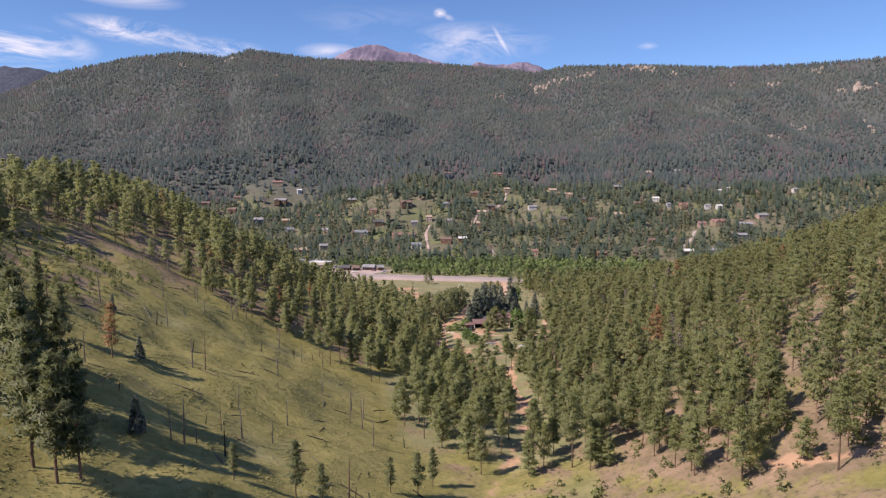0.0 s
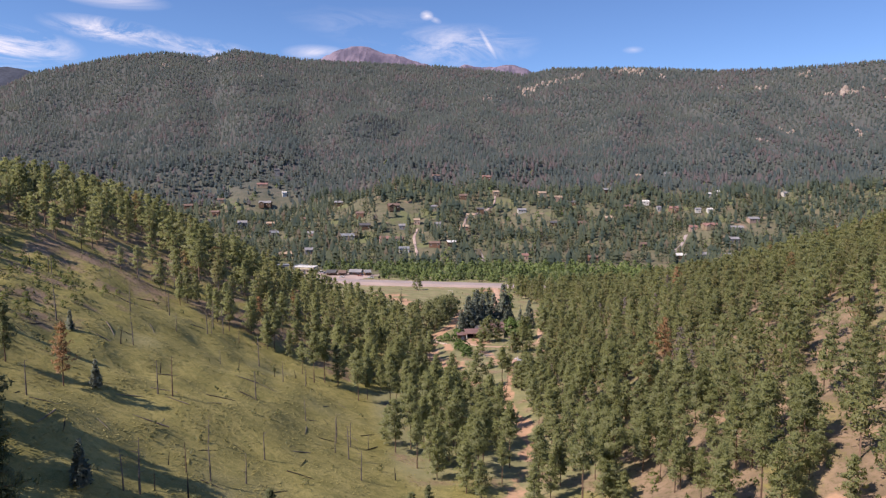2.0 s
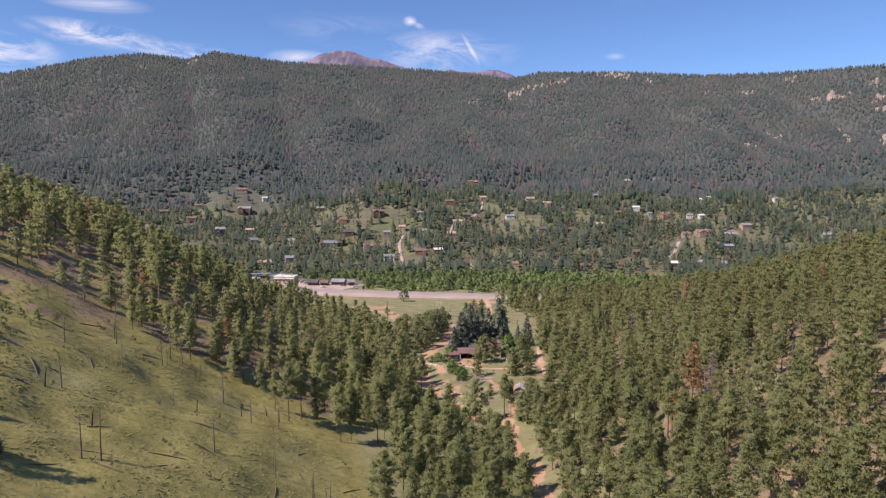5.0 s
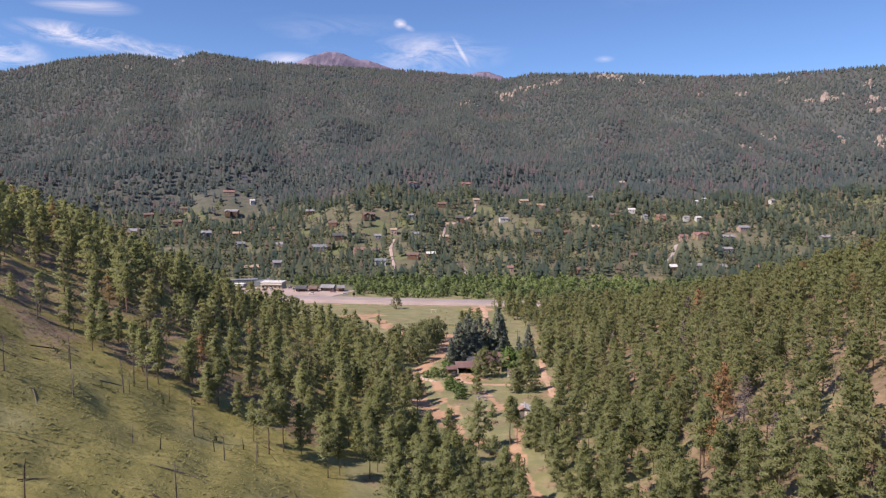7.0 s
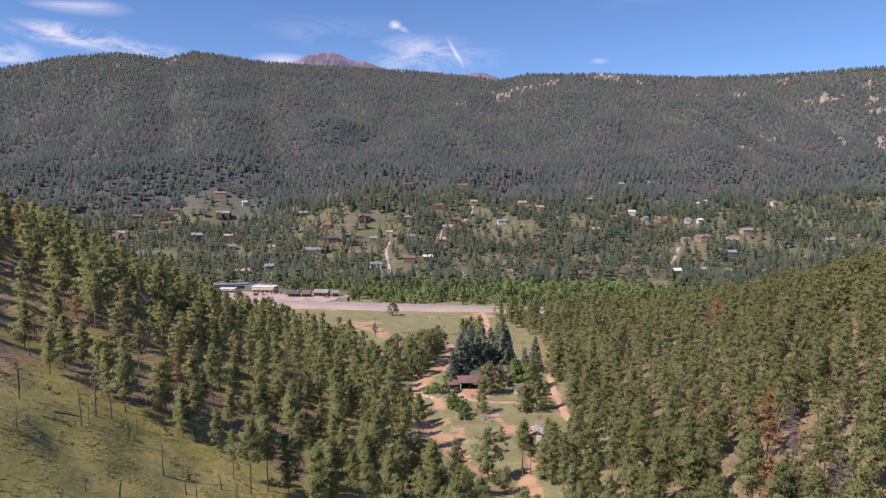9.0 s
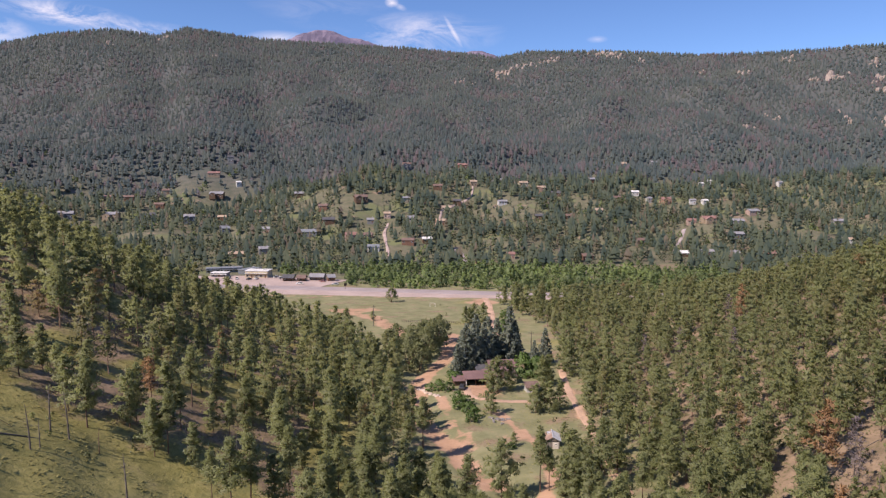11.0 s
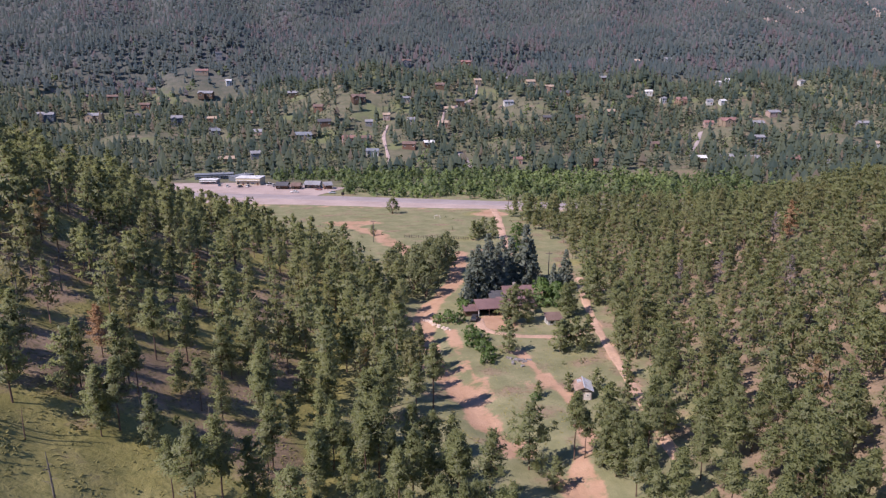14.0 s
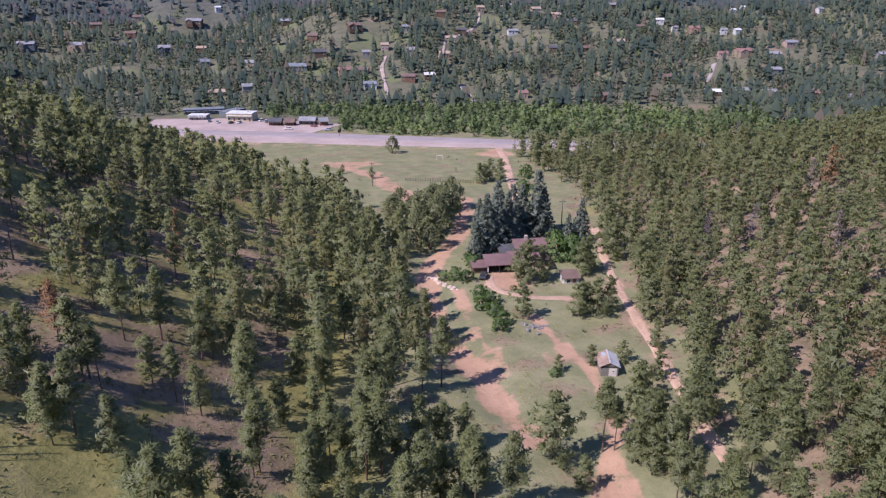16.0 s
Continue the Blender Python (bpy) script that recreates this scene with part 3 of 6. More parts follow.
def ground_masks(X, Y):
    d_l, d_r = knots(Y, FOOT_L) - X, X - knots(Y, FOOT_R)
    side = smooth(-4, 14, np.maximum(d_l, d_r))
    rough = 1.4 * wave(X, Y, 20, 26)
    soil = (0.5 + 0.32 * smooth(160, 180, Y)) * (1 - smooth(0.5, 1.6, np.abs(X - gully_x(Y) + rough) / 2.3)) * smooth(105, 125, Y) * (1 - smooth(222, 238, Y))
    for line, w, most in ((WASH_W, 3.4, 0.76), (WASH_E, 2.0, 0.62), (TRACK, 2.0, 0.70), (SPUR, 1.9, 0.8), (DRIVE, 2.2, 0.6), (ROAD, 1.9, 0.55), (BANK, 5.0, 0.66), (LANE, 2.2, 0.55)):
        soil = np.maximum(soil, most * (1 - smooth(0.45, 1.6, np.abs(near_line(X, Y, line) + 0.5 * rough) / w)))
    soil = np.maximum(soil, 1.15 * np.exp(-(((X - 72) / 10) ** 2 + ((Y - 477) / 10) ** 2)))
    soil = np.maximum(soil, 0.42 * np.exp(-(((X - 35) / 5) ** 2 + ((Y - 262) / 9) ** 2)))
    soil = np.maximum(soil, 1.15 * np.exp(-(((X - 38.5) / 6.5) ** 2 + ((Y - 305) / 8) ** 2)))
    soil = np.maximum(soil, 0.85 * np.exp(-(((X - 2) / 19) ** 2 + ((Y - 461) / 8) ** 2)))
    soil = np.maximum(soil, smooth(8, 30, d_r) * smooth(0.25, 0.75, wave(X, Y, 26, 21)) * 0.36)
    verge = near_line(X, Y, SHOULDER) - np.interp(X, [-330, 200], [23, 8.5])
    soil = np.maximum(soil, 0.6 * np.exp(-((verge - 2.5) / 3.5) ** 2) * (Y < near_highway(X)))
    for bx, by, br in BARE:
        soil = np.maximum(soil, 0.46 * np.exp(-((X - bx) ** 2 + (Y - by) ** 2) / br ** 2))
    duff = side * (0.52 + 0.40 * wave(X, Y, 30, 22)) * smooth(195, 225, Y + 0.12 * X)
    duff = np.maximum(duff, smooth(14, 26, -X) * smooth(214, 224, Y) * (1 - smooth(255, 275, Y)) * (0.4 + 0.35 * wave(X, Y, 15, 27)) * (X > -62))
    duff = np.maximum(duff, smooth(45, 75, -X) * smooth(110, 150, Y) * (0.42 + 0.3 * wave(X, Y, 18, 28)))
    duff = np.where(d_r > 0, np.maximum(duff, side * (0.72 + 0.25 * wave(X, Y, 24, 25))), duff)
    duff = np.where(d_r > -12, np.maximum(duff * (1 - 0.5 * open_foot(X, Y)), 0.56 * open_foot(X, Y)), duff)
    duff = np.maximum(duff, 0.8 * np.exp(-(((X - 7) / 9) ** 2 + ((Y - 163) / 8) ** 2)))
    duff = np.where((d_r <= 0) & (d_l <= 0), 0.34 + 0.22 * wave(X, Y, 16, 29), duff)
    duff = np.where((d_r > -9) & (d_r < 8), np.maximum(duff, 0.45 + 0.2 * wave(X, Y, 14, 30)), duff)
    lush = 0.12 + 0.8 * smooth(-6, 8, np.where(d_r > -10, 4, -d_l)) * smooth(110, 170, Y) + 0.3 * wave(X, Y, 40, 23)
    far = smooth(555, 600, Y) * (1 - 0.75 * (((X - 246) / 36) ** 2 + ((Y - 622) / 22) ** 2 < 1.2))
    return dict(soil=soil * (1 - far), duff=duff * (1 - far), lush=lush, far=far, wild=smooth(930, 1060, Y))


ny, nx = GX.shape
idx = np.arange(ny * nx).reshape(ny, nx)
quads = np.stack([idx[:-1, :-1], idx[:-1, 1:], idx[1:, 1:], idx[1:, :-1]], -1).reshape(-1, 4)
ground = tagged(new("ground", mesh_np("ground", np.stack([GX, GY, GZ], -1).reshape(-1, 3), quads, [M_land],
                attrs={k: v.ravel() for k, v in ground_masks(GX, GY).items()}, smooth_shade=True)),
                "grassy mountain valley ground with bare reddish earth", "ground", kind="structure")


def far_peak():
    """Bare granite summit beyond the wooded ridge."""
    xs, ys = np.linspace(-1500, 1900, 150), np.linspace(3900, 4750, 26)
    X, Y = np.meshgrid(xs, ys)
    a = X / 4450 * 57.3
    prof = knots(a, [(-20, 0.09), (-6, 0.15), (-5, 0.170), (-3.6, 0.183), (-2.6, 0.189), (-1.5, 0.1865), (-0.3, 0.180), (1, 0.175), (2.6, 0.168), (4, 0.160), (5.6, 0.156), (6.6, 0.166), (7.8, 0.160), (9, 0.161), (10, 0.1655), (11.6, 0.159), (12.6, 0.15), (14, 0.14), (24, 0.11)])
    H = 66 + 4450 * prof
    back = np.exp(-((Y - 4430) / 330) ** 2)
    Z = H * back + back * (22 * wave(X, Y, 190, 31) + 11 * wave(X, Y, 70, 32)) * (0.3 + 0.7 * np.abs((Y - 4430) / 300)) - 60
    Z = Z + 60 * back
    n, k = X.shape
    i = np.arange(n * k).reshape(n, k)
    q = np.stack([i[:-1, :-1], i[:-1, 1:], i[1:, 1:], i[1:, :-1]], -1).reshape(-1, 4)
    m, nt, b = material("hazed_granite_summit", 0.95, 0, 0.1)
    # pinkish granite, with the purple-blue of distant haze painted in
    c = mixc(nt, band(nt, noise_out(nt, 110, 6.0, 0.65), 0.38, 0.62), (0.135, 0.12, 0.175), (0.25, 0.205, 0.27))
    nt.links.new(c, b.inputs["Base Color"])
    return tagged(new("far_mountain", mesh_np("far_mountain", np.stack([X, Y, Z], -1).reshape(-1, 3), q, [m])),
                  "bare pinkish granite summit behind the wooded ridge, purple haze in its colour", "mountain", kind="structure")


far_peak()


def far_ridge():
    """A lower wooded ridge farther off."""
    xs, ys = np.linspace(-3000, -700, 90), np.linspace(2350, 3100, 12)
    X, Y = np.meshgrid(xs, ys)
    a = np.degrees(np.arctan2(X, np.full_like(X, 2700.0)))
    H = 66 + np.hypot(X, 2700) * knots(a, [(-48, 0.10), (-36, 0.116), (-29.2, 0.131), (-27.9, 0.1355), (-27.1, 0.137), (-25.7, 0.134), (-23, 0.12), (-15, 0.05)])
    Z = H * np.exp(-((Y - 2700) / 380) ** 2) + 9 * wave(X, Y, 120, 35)
    n, k = X.shape
    i = np.arange(n * k).reshape(n, k)
    q = np.stack([i[:-1, :-1], i[:-1, 1:], i[1:, 1:], i[1:, :-1]], -1).reshape(-1, 4)
    m, nt, b = material("hazed_wooded_ridge", 0.95, 0, 0.1)
    # dark woods; the blue is aerial haze painted into the colour
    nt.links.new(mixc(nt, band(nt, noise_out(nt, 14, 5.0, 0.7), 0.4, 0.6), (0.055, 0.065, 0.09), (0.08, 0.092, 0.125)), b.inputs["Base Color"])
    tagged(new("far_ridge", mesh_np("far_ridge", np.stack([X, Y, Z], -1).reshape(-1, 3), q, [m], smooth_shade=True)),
           "dark wooded ridge beyond the valley, blued by haze in its colour", "mountain", kind="structure")


far_ridge()


# ---- roads ----
def ribbon(name, pts, width, lift, mat, label, category, step=1.5, ragged=0.0):
    """A strip laid along a line on the ground, with a bevelled edge."""
    P = [np.array(p, float) for p in pts]
    line = []
    for a, b in zip(P[:-1], P[1:]):
        n = max(1, int(np.linalg.norm(b - a) / step))
        line += [a + (b - a) * i / n for i in range(n)]
    line.append(P[-1])
    line = np.array(line)
    for _ in range(6):
        line[1:-1] = (line[:-2] + 2 * line[1:-1] + line[2:]) / 4
    d = np.gradient(line, axis=0)
    d /= np.linalg.norm(d, axis=1)[:, None]
    nrm = np.stack([d[:, 1], -d[:, 0]], 1)
    offs = np.array([-0.5, -0.42, -0.2, 0.0, 0.2, 0.42, 0.5])
    width = np.linspace(*width, len(line)) if isinstance(width, tuple) else np.full(len(line), float(width))
    w = width * (1 + ragged * np.sin(np.arange(len(line)) * 0.9) * 0.6 + ragged * np.sin(np.arange(len(line)) * 0.37))
    X = line[:, None, 0] + nrm[:, None, 0] * offs[None] * w[:, None]
    Y = line[:, None, 1] + nrm[:, None, 1] * offs[None] * w[:, None]
    Z = ground_z(X, Y) + lift * np.array([-0.6, 1, 1, 1, 1, 1, -0.6])[None]
    n, k = X.shape
    i = np.arange(n * k).reshape(n, k)
    q = np.stack([i[:-1, :-1], i[:-1, 1:], i[1:, 1:], i[1:, :-1]], -1).reshape(-1, 4)
    return tagged(new(name, mesh_np(name, np.stack([X, Y, Z], -1).reshape(-1, 3), q, [mat], smooth_shade=True)), label, category, kind="structure")


M_asphalt = plain("worn_asphalt", (0.34, 0.29, 0.285), 0.9, 0.12, 2.0, worn=(0.38, 0.325, 0.315))
M_gravel = plain("pink_gravel", (0.42, 0.33, 0.30), 0.95, 0.15, 2.5, worn=(0.46, 0.37, 0.34))
M_dirt = plain("packed_reddish_dirt", (0.50, 0.335, 0.245), 0.95, 0.22, 1.6, worn=(0.40, 0.27, 0.185))
ribbon("road_shoulder", SHOULDER, (46, 17), 0.25, M_gravel, "pinkish gravel shoulder along the highway", "shoulder", 5, 0.05)
ribbon("parking_lot", [(-128, 602), (-90, 602), (-50, 585), (-16, 565)], 52, 0.2, M_gravel, "pinkish gravel parking lot before the roadside shops", "parking lot", 5, 0.03)
ribbon("highway", HIGHWAY, 17, 0.40, M_asphalt, "grey two-lane highway of worn asphalt", "road", 5)
ribbon("dirt_road", ROAD, 2.3, 0.10, M_dirt, "narrow reddish dirt road along the valley", "road", 1.2, 0.10)
ribbon("driveway", DRIVE, 2.3, 0.09, M_dirt, "curved dirt driveway to the ranch house", "driveway", 1.0, 0.08)
ribbon("dirt_lane", LANE, 3.6, 0.10, M_dirt, "dirt lane from the ranch to the highway", "road", 1.5, 0.10)

# ---- woods ----
rng = np.random.RandomState(11)
PINE_H = 12.0
near_pines = [pine(100 + i, PINE_H * q, 150, 16, 0.54, bare, spread, limbs=34, wide=0.2) for i, (q, bare, spread) in enumerate(
    [(1.0, 0.26, 0.225), (1.1, 0.36, 0.20), (0.9, 0.16, 0.26), (1.2, 0.44, 0.17), (0.8, 0.12, 0.27), (1.0, 0.30, 0.21), (1.05, 0.2, 0.245), (1.15, 0.5, 0.15)])]
mid_pines = [unit(pine(200 + i, 12.0, 88, 7, 0.74, bare, spread, limbs=22, bones=False, wide=0.24), 12.0) for i, (bare, spread) in enumerate(
    [(0.2, 0.25), (0.3, 0.215), (0.12, 0.27), (0.26, 0.23), (0.16, 0.26), (0.34, 0.19)])]
sparse_pines = [unit(pine(220 + i, 12.0, 54, 5, 1.02, bare, spread, limbs=15, bones=False, wide=0.28), 12.0) for i, (bare, spread) in enumerate(
    [(0.2, 0.25), (0.28, 0.215), (0.12, 0.27), (0.26, 0.23), (0.16, 0.26), (0.24, 0.24)])]


def spread_points(x0, x1, y0, y1, step, chance, seed):
    r = np.random.RandomState(seed)
    cx, cy, reach = (x0 + x1) / 2, (y0 + y1) / 2, math.hypot(x1 - x0, y1 - y0) / 2
    U, V = np.meshgrid(np.arange(-reach, reach, step), np.arange(-reach, reach, step))
    U = (U + r.uniform(-0.62, 0.62, U.shape) * step).ravel()
    V = (V + r.uniform(-0.62, 0.62, V.shape) * step).ravel()
    X, Y = cx + 0.848 * U - 0.53 * V, cy + 0.53 * U + 0.848 * V
    inside = (X > x0) & (X < x1) & (Y > y0) & (Y < y1)
    X, Y = X[inside], Y[inside]
    keep = r.uniform(0, 1, X.shape) < chance(X, Y)
    return np.stack([X[keep], Y[keep]], 1)


def near_density(X, Y):
    """How thickly the pines stand on the near hills and in the side valley."""
    d_l, d_r = knots(Y, FOOT_L) - X, X - knots(Y, FOOT_R)
    edge = 206 - 0.10 * X
    thick = np.where(X > -8, 0.82, 0.58) + 0.42 * wave(X, Y, 26, 41)
    thick = thick * (1 - 0.85 * np.exp(-(((X + 30) / 16) ** 2 + ((Y - 301) / 8) ** 2)))
    thick = np.where((X < -14) & (Y < 262), np.minimum(thick, 0.5), thick)
    thick = np.where((X < -27) & (Y < 243), 0.3, thick)
    left = (d_l > np.where((Y > 212) & (Y < 330), -13, -6)) * smooth(-4, 10, Y - edge) * thick
    left = np.where((X < -95) & (Y > 120), np.maximum(left, 0.75 * smooth(-95, -112, X)), left)
    right = (d_r > np.where(Y < 262, -9, -3)) * (0.94 + 0.3 * wave(X, Y, 30, 42)) * (1 - open_foot(X, Y))
    for bx, by, br in BARE:
        right = np.where((X - bx) ** 2 + (Y - by) ** 2 < br ** 2, 0.08, right)
    strip = (X > 4) * (X < np.minimum(gully_x(Y) - 3.5, np.where(Y > 196, 20.5, 40))) * (Y > 141 + 0.7 * np.maximum(0, 12 - X)) * (Y < 238) * np.where(Y > 205, 1.0, 0.9)
    strip2 = (X > gully_x(Y) + 4) * (d_r <= -3) * (Y > 136) * (Y < 233) * 0.9
    den = np.maximum(np.maximum(left, right), np.maximum(strip, strip2))
    clear = np.minimum(np.minimum(near_line(X, Y, WASH_W) / 4.5, near_line(X, Y, GULLY_LINE) / 3.4), near_line(X, Y, ROAD) / 3.4)
    den = np.where(clear < 1, 0, den)
    yard = (X > np.where(Y < 250, 21, 13)) & (X < np.where(Y < 256, 58, knots(Y, FOOT_R) - 4)) & (Y > 232) & (Y < 520)
    den = np.where(yard, 0, den)
    den = np.where(Y > near_highway(X) - 30, 0, den)
    den = np.where((Y > 395) & (X > -22 - (Y - 395) * 0.75) & (X < 88), 0, den)
    den = np.maximum(den, (X > 0) * (X < 14.5) * (Y > 250) * (Y < 348) * (near_line(X, Y, WASH_W) > 3.2) * 0.85)
    den = np.maximum(den, (X > 83) * (X < 120) * (Y > 395) * (Y < 474) * 0.8)
    return np.where((X > 0.80 * Y + 15) | (X < -0.60 * Y - 15), 0, den)


pts = spread_points(-215, 290, 60, 520, 5.0, near_density, 51)
EDGE_TREES = np.array([(14.8, 145.7), (16.9, 138.8), (34.1, 146.3), (30.5, 139.8), (28.8, 143.1), (49.7, 157.5), (59.2, 132.9), (60.5, 129.8), (58.5, 115.1), (62.3, 112.2), (67.9, 98.4), (-1.1, 171.6),
                       (0.9, 166.2), (4.6, 170.6), (5.5, 157.9), (8.6, 163.3), (10.1, 159), (-8.9, 203.7), (-6.5, 206.7), (-15.2, 212.8), (-18.8, 210.4), (-21.5, 207.3), (-25.2, 210.9), (-42.2, 229.5),
                       (-36.7, 231.7), (-34.8, 231.8), (-30.1, 237.8), (-36.4, 219.7), (-36.1, 255.9), (-42.3, 226.0), (-37.1, 222.1), (-34.8, 222.2)])
pts = pts[np.min(np.hypot(pts[:, None, 0] - EDGE_TREES[None, :, 0], pts[:, None, 1] - EDGE_TREES[None, :, 1]), 1) > 4.0]
FOOT_TREES = np.array([(60, 222), (64, 227), (68, 218), (62, 214), (72, 224), (58.5, 229), (70, 212), (66, 233), (74, 217), (65, 208)])
DRY_SPOTS = [(-54.6, 131, 0.95), (78.6, 201.6, 1.3), (66, 181.8, 1.1), (132.7, 317.5, 1.25), (-42.1, 239.1, 0.8), (-38.6, 294.2, 0.8), (-44.9, 245.8, 0.6), (-35.6, 278.2, 0.7)]
BARE_SPOTS = [(82.6, 199.8, 1.05), (69.5, 168.2, 1.15), (103.5, 304.7, 1.1), (106.6, 277.3, 1.0), (130, 321, 1.1), (203, 482, 1.1), (76, 178.3, 0.95), (94.6, 310, 0.9), (79.5, 195, 0.9)]
for x, y, _ in DRY_SPOTS + BARE_SPOTS:
    pts = pts[(np.abs(pts[:, 0] - x) > 2.8) | (pts[:, 1] > y + 2.5) | (pts[:, 1] < y - 4.5)]
pts = np.concatenate([EDGE_TREES, FOOT_TREES, pts])
order = np.argsort(np.hypot(pts[:, 0], 90 + np.maximum(0, pts[:, 1] - 232)))
near_pts, rest = pts[order[:290]], pts[order[290:]]
pine_bases = []
for i, ((tv, tt), (cv, ct, ti)) in enumerate(near_pines):
    t = empty("pine_tree", 0, 0, 0)
    o = new("trunk", mesh_np("trunk", tv, tt, [M_bark], smooth_shade=True))
    c = new("crown", mesh_np("crown", cv, ct, [M_needle], attrs={"tint": ti}, normals=crown_normals(cv, 0.0, cv[:, 2].max())))
    o.parent = c.parent = t
    tagged(t, "ponderosa pine with bare trunk and olive-green crown", "tree", "pines on the slopes")
    pine_bases.append(t)
used = set()
for j, (x, y) in enumerate(near_pts):
    k = rng.randint(len(pine_bases))
    m = pose(x, y, gz(x, y), 0, 0, rng.uniform(0, 360))
    s = rng.uniform(0.62, 1.1)
    if k not in used:
        used.add(k)
        t = pine_bases[k]
        t.matrix_world = m
    else:
        t = copy_thing(pine_bases[k], m)
    t.scale = (s, s, s)

wood = Wood()
r1 = np.random.RandomState(61)
for kinds, some in ((mid_pines, rest[:1050]), (sparse_pines, rest[1050:])):
    where = np.column_stack([some, ground_z(some[:, 0], some[:, 1])])
    wood.plant(kinds, where, r1.uniform(6.6, 13.2, len(some)) * np.where((some[:, 0] < 12) & (some[:, 1] > 238), 1.15, 1.0), r1, 0, 1, np.maximum(0.46 * r1.uniform(size=len(some)) ** 2, (r1.uniform(size=len(some)) < 0.012) * 1.0), 0.26,
               0.12 * wave(some[:, 0], some[:, 1], 40, 43))
wood.build("pine_wood", [M_needle_mid, M_bark], "open ponderosa pine wood on both hillsides", "trees")



# ---- buildings ----
def wood_siding(name, col, size=0.18, rough=0.8):
    m, nt, b = material(name, rough, 0, 0.2)
    w = node(nt, "ShaderNodeTexWave", Scale=1.0 / size / 6.0, Distortion=0.6, Detail=2.0)
    w.bands_direction = 'Z'
    nt.links.new(nt.nodes.new("ShaderNodeTexCoord").outputs["Object"], w.inputs["Vector"])
    n = noise_out(nt, 1.3, 5.0, 0.65)
    c = mixc(nt, band(nt, n, 0.3, 0.7), tuple(x * 0.75 for x in col), tuple(min(1, x * 1.2) for x in col))
    c = mixc(nt, math_node(nt, 'MULTIPLY', band(nt, w.outputs[0], 0.0, 0.25), 0.3), tuple(x * 0.6 for x in col), c)
    nt.links.new(c, b.inputs["Base Color"])
    bump(nt, b, w.outputs[0], 0.4, 0.03)
    return m


W = {k: wood_siding(k + "_siding", c) for k, c in dict(tan=(0.46, 0.36, 0.26), brown=(0.20, 0.13, 0.09), grey=(0.34, 0.34, 0.34), cream=(0.72, 0.62, 0.44), white=(0.78, 0.77, 0.74),
     blue=(0.22, 0.245, 0.27), red=(0.30, 0.17, 0.12), orange=(0.54, 0.36, 0.27), pink=(0.58, 0.43, 0.37), weathered=(0.30, 0.27, 0.25)).items()}
RF = {k: plain(k + "_roof", c, 0.75, 0.2, 0.8, worn=tuple(x * 0.8 for x in c)) for k, c in dict(grey=(0.27, 0.27, 0.29), brown=(0.19, 0.13, 0.11), red=(0.27, 0.155, 0.135), white=(0.66, 0.66, 0.65),
      tan=(0.42, 0.32, 0.24), dark=(0.10, 0.10, 0.11), blue=(0.20, 0.22, 0.25), green=(0.16, 0.23, 0.17)).items()}
M_rib = plain("reddish_brown_metal_roof", (0.215, 0.135, 0.13), 0.55, 0.15, 0.7, worn=(0.17, 0.105, 0.10))
M_zinc = plain("pale_corrugated_metal", (0.62, 0.62, 0.62), 0.45, 0.15, 0.5, metal=0.3, worn=(0.42, 0.30, 0.24))
M_rust = plain("rusted_sheet", (0.36, 0.25, 0.20), 0.8, 0.3, 0.4)
M_glass, _nt, _b = material("window_glass", 0.08, 0, 0.6)
_b.inputs["Base Color"].default_value = (0.03, 0.035, 0.04, 1)
M_trim = plain("white_trim", (0.74, 0.73, 0.70), 0.6, 0.08, 0.5)
# near-black coat that stands for the shade inside the garage
M_dark = plain("interior_shade", (0.05, 0.04, 0.035), 0.9, 0.3, 0.5)
M_door = plain("brown_door", (0.18, 0.10, 0.07), 0.6, 0.2, 0.4)
M_stone = plain("stone_masonry", (0.36, 0.32, 0.29), 0.9, 0.3, 0.3)
M_concrete = plain("pale_concrete", (0.55, 0.50, 0.46), 0.9, 0.12, 1.5)


def window(parent, x, y, z, w, h, facing='y'):
    """A window set in a wall that faces -y or +x."""
    if facing == 'y':
        f = part("window", boxes((x - w / 2, y - 0.10, z, x + w / 2, y + 0.05, z + 0.09), (x - w / 2, y - 0.10, z + h - 0.09, x + w / 2, y + 0.05, z + h),
                 (x - w / 2, y - 0.10, z + 0.09, x - w / 2 + 0.09, y + 0.05, z + h - 0.09), (x + w / 2 - 0.09, y - 0.10, z + 0.09, x + w / 2, y + 0.05, z + h - 0.09)), M_trim, parent)
        part("pane", boxes((x - w / 2 + 0.09, y - 0.05, z + 0.09, x + w / 2 - 0.09, y + 0.02, z + h - 0.09)), M_glass, f)
    else:
        f = part("window", boxes((x - 0.05, y - w / 2, z, x + 0.10, y + w / 2, z + 0.09), (x - 0.05, y - w / 2, z + h - 0.09, x + 0.10, y + w / 2, z + h),
                 (x - 0.05, y - w / 2, z + 0.09, x + 0.10, y - w / 2 + 0.09, z + h - 0.09), (x - 0.05, y + w / 2 - 0.09, z + 0.09, x + 0.10, y + w / 2, z + h - 0.09)), M_trim, parent)
        part("pane", boxes((x - 0.02, y - w / 2 + 0.09, z + 0.09, x + 0.05, y + w / 2 - 0.09, z + h - 0.09)), M_glass, f)


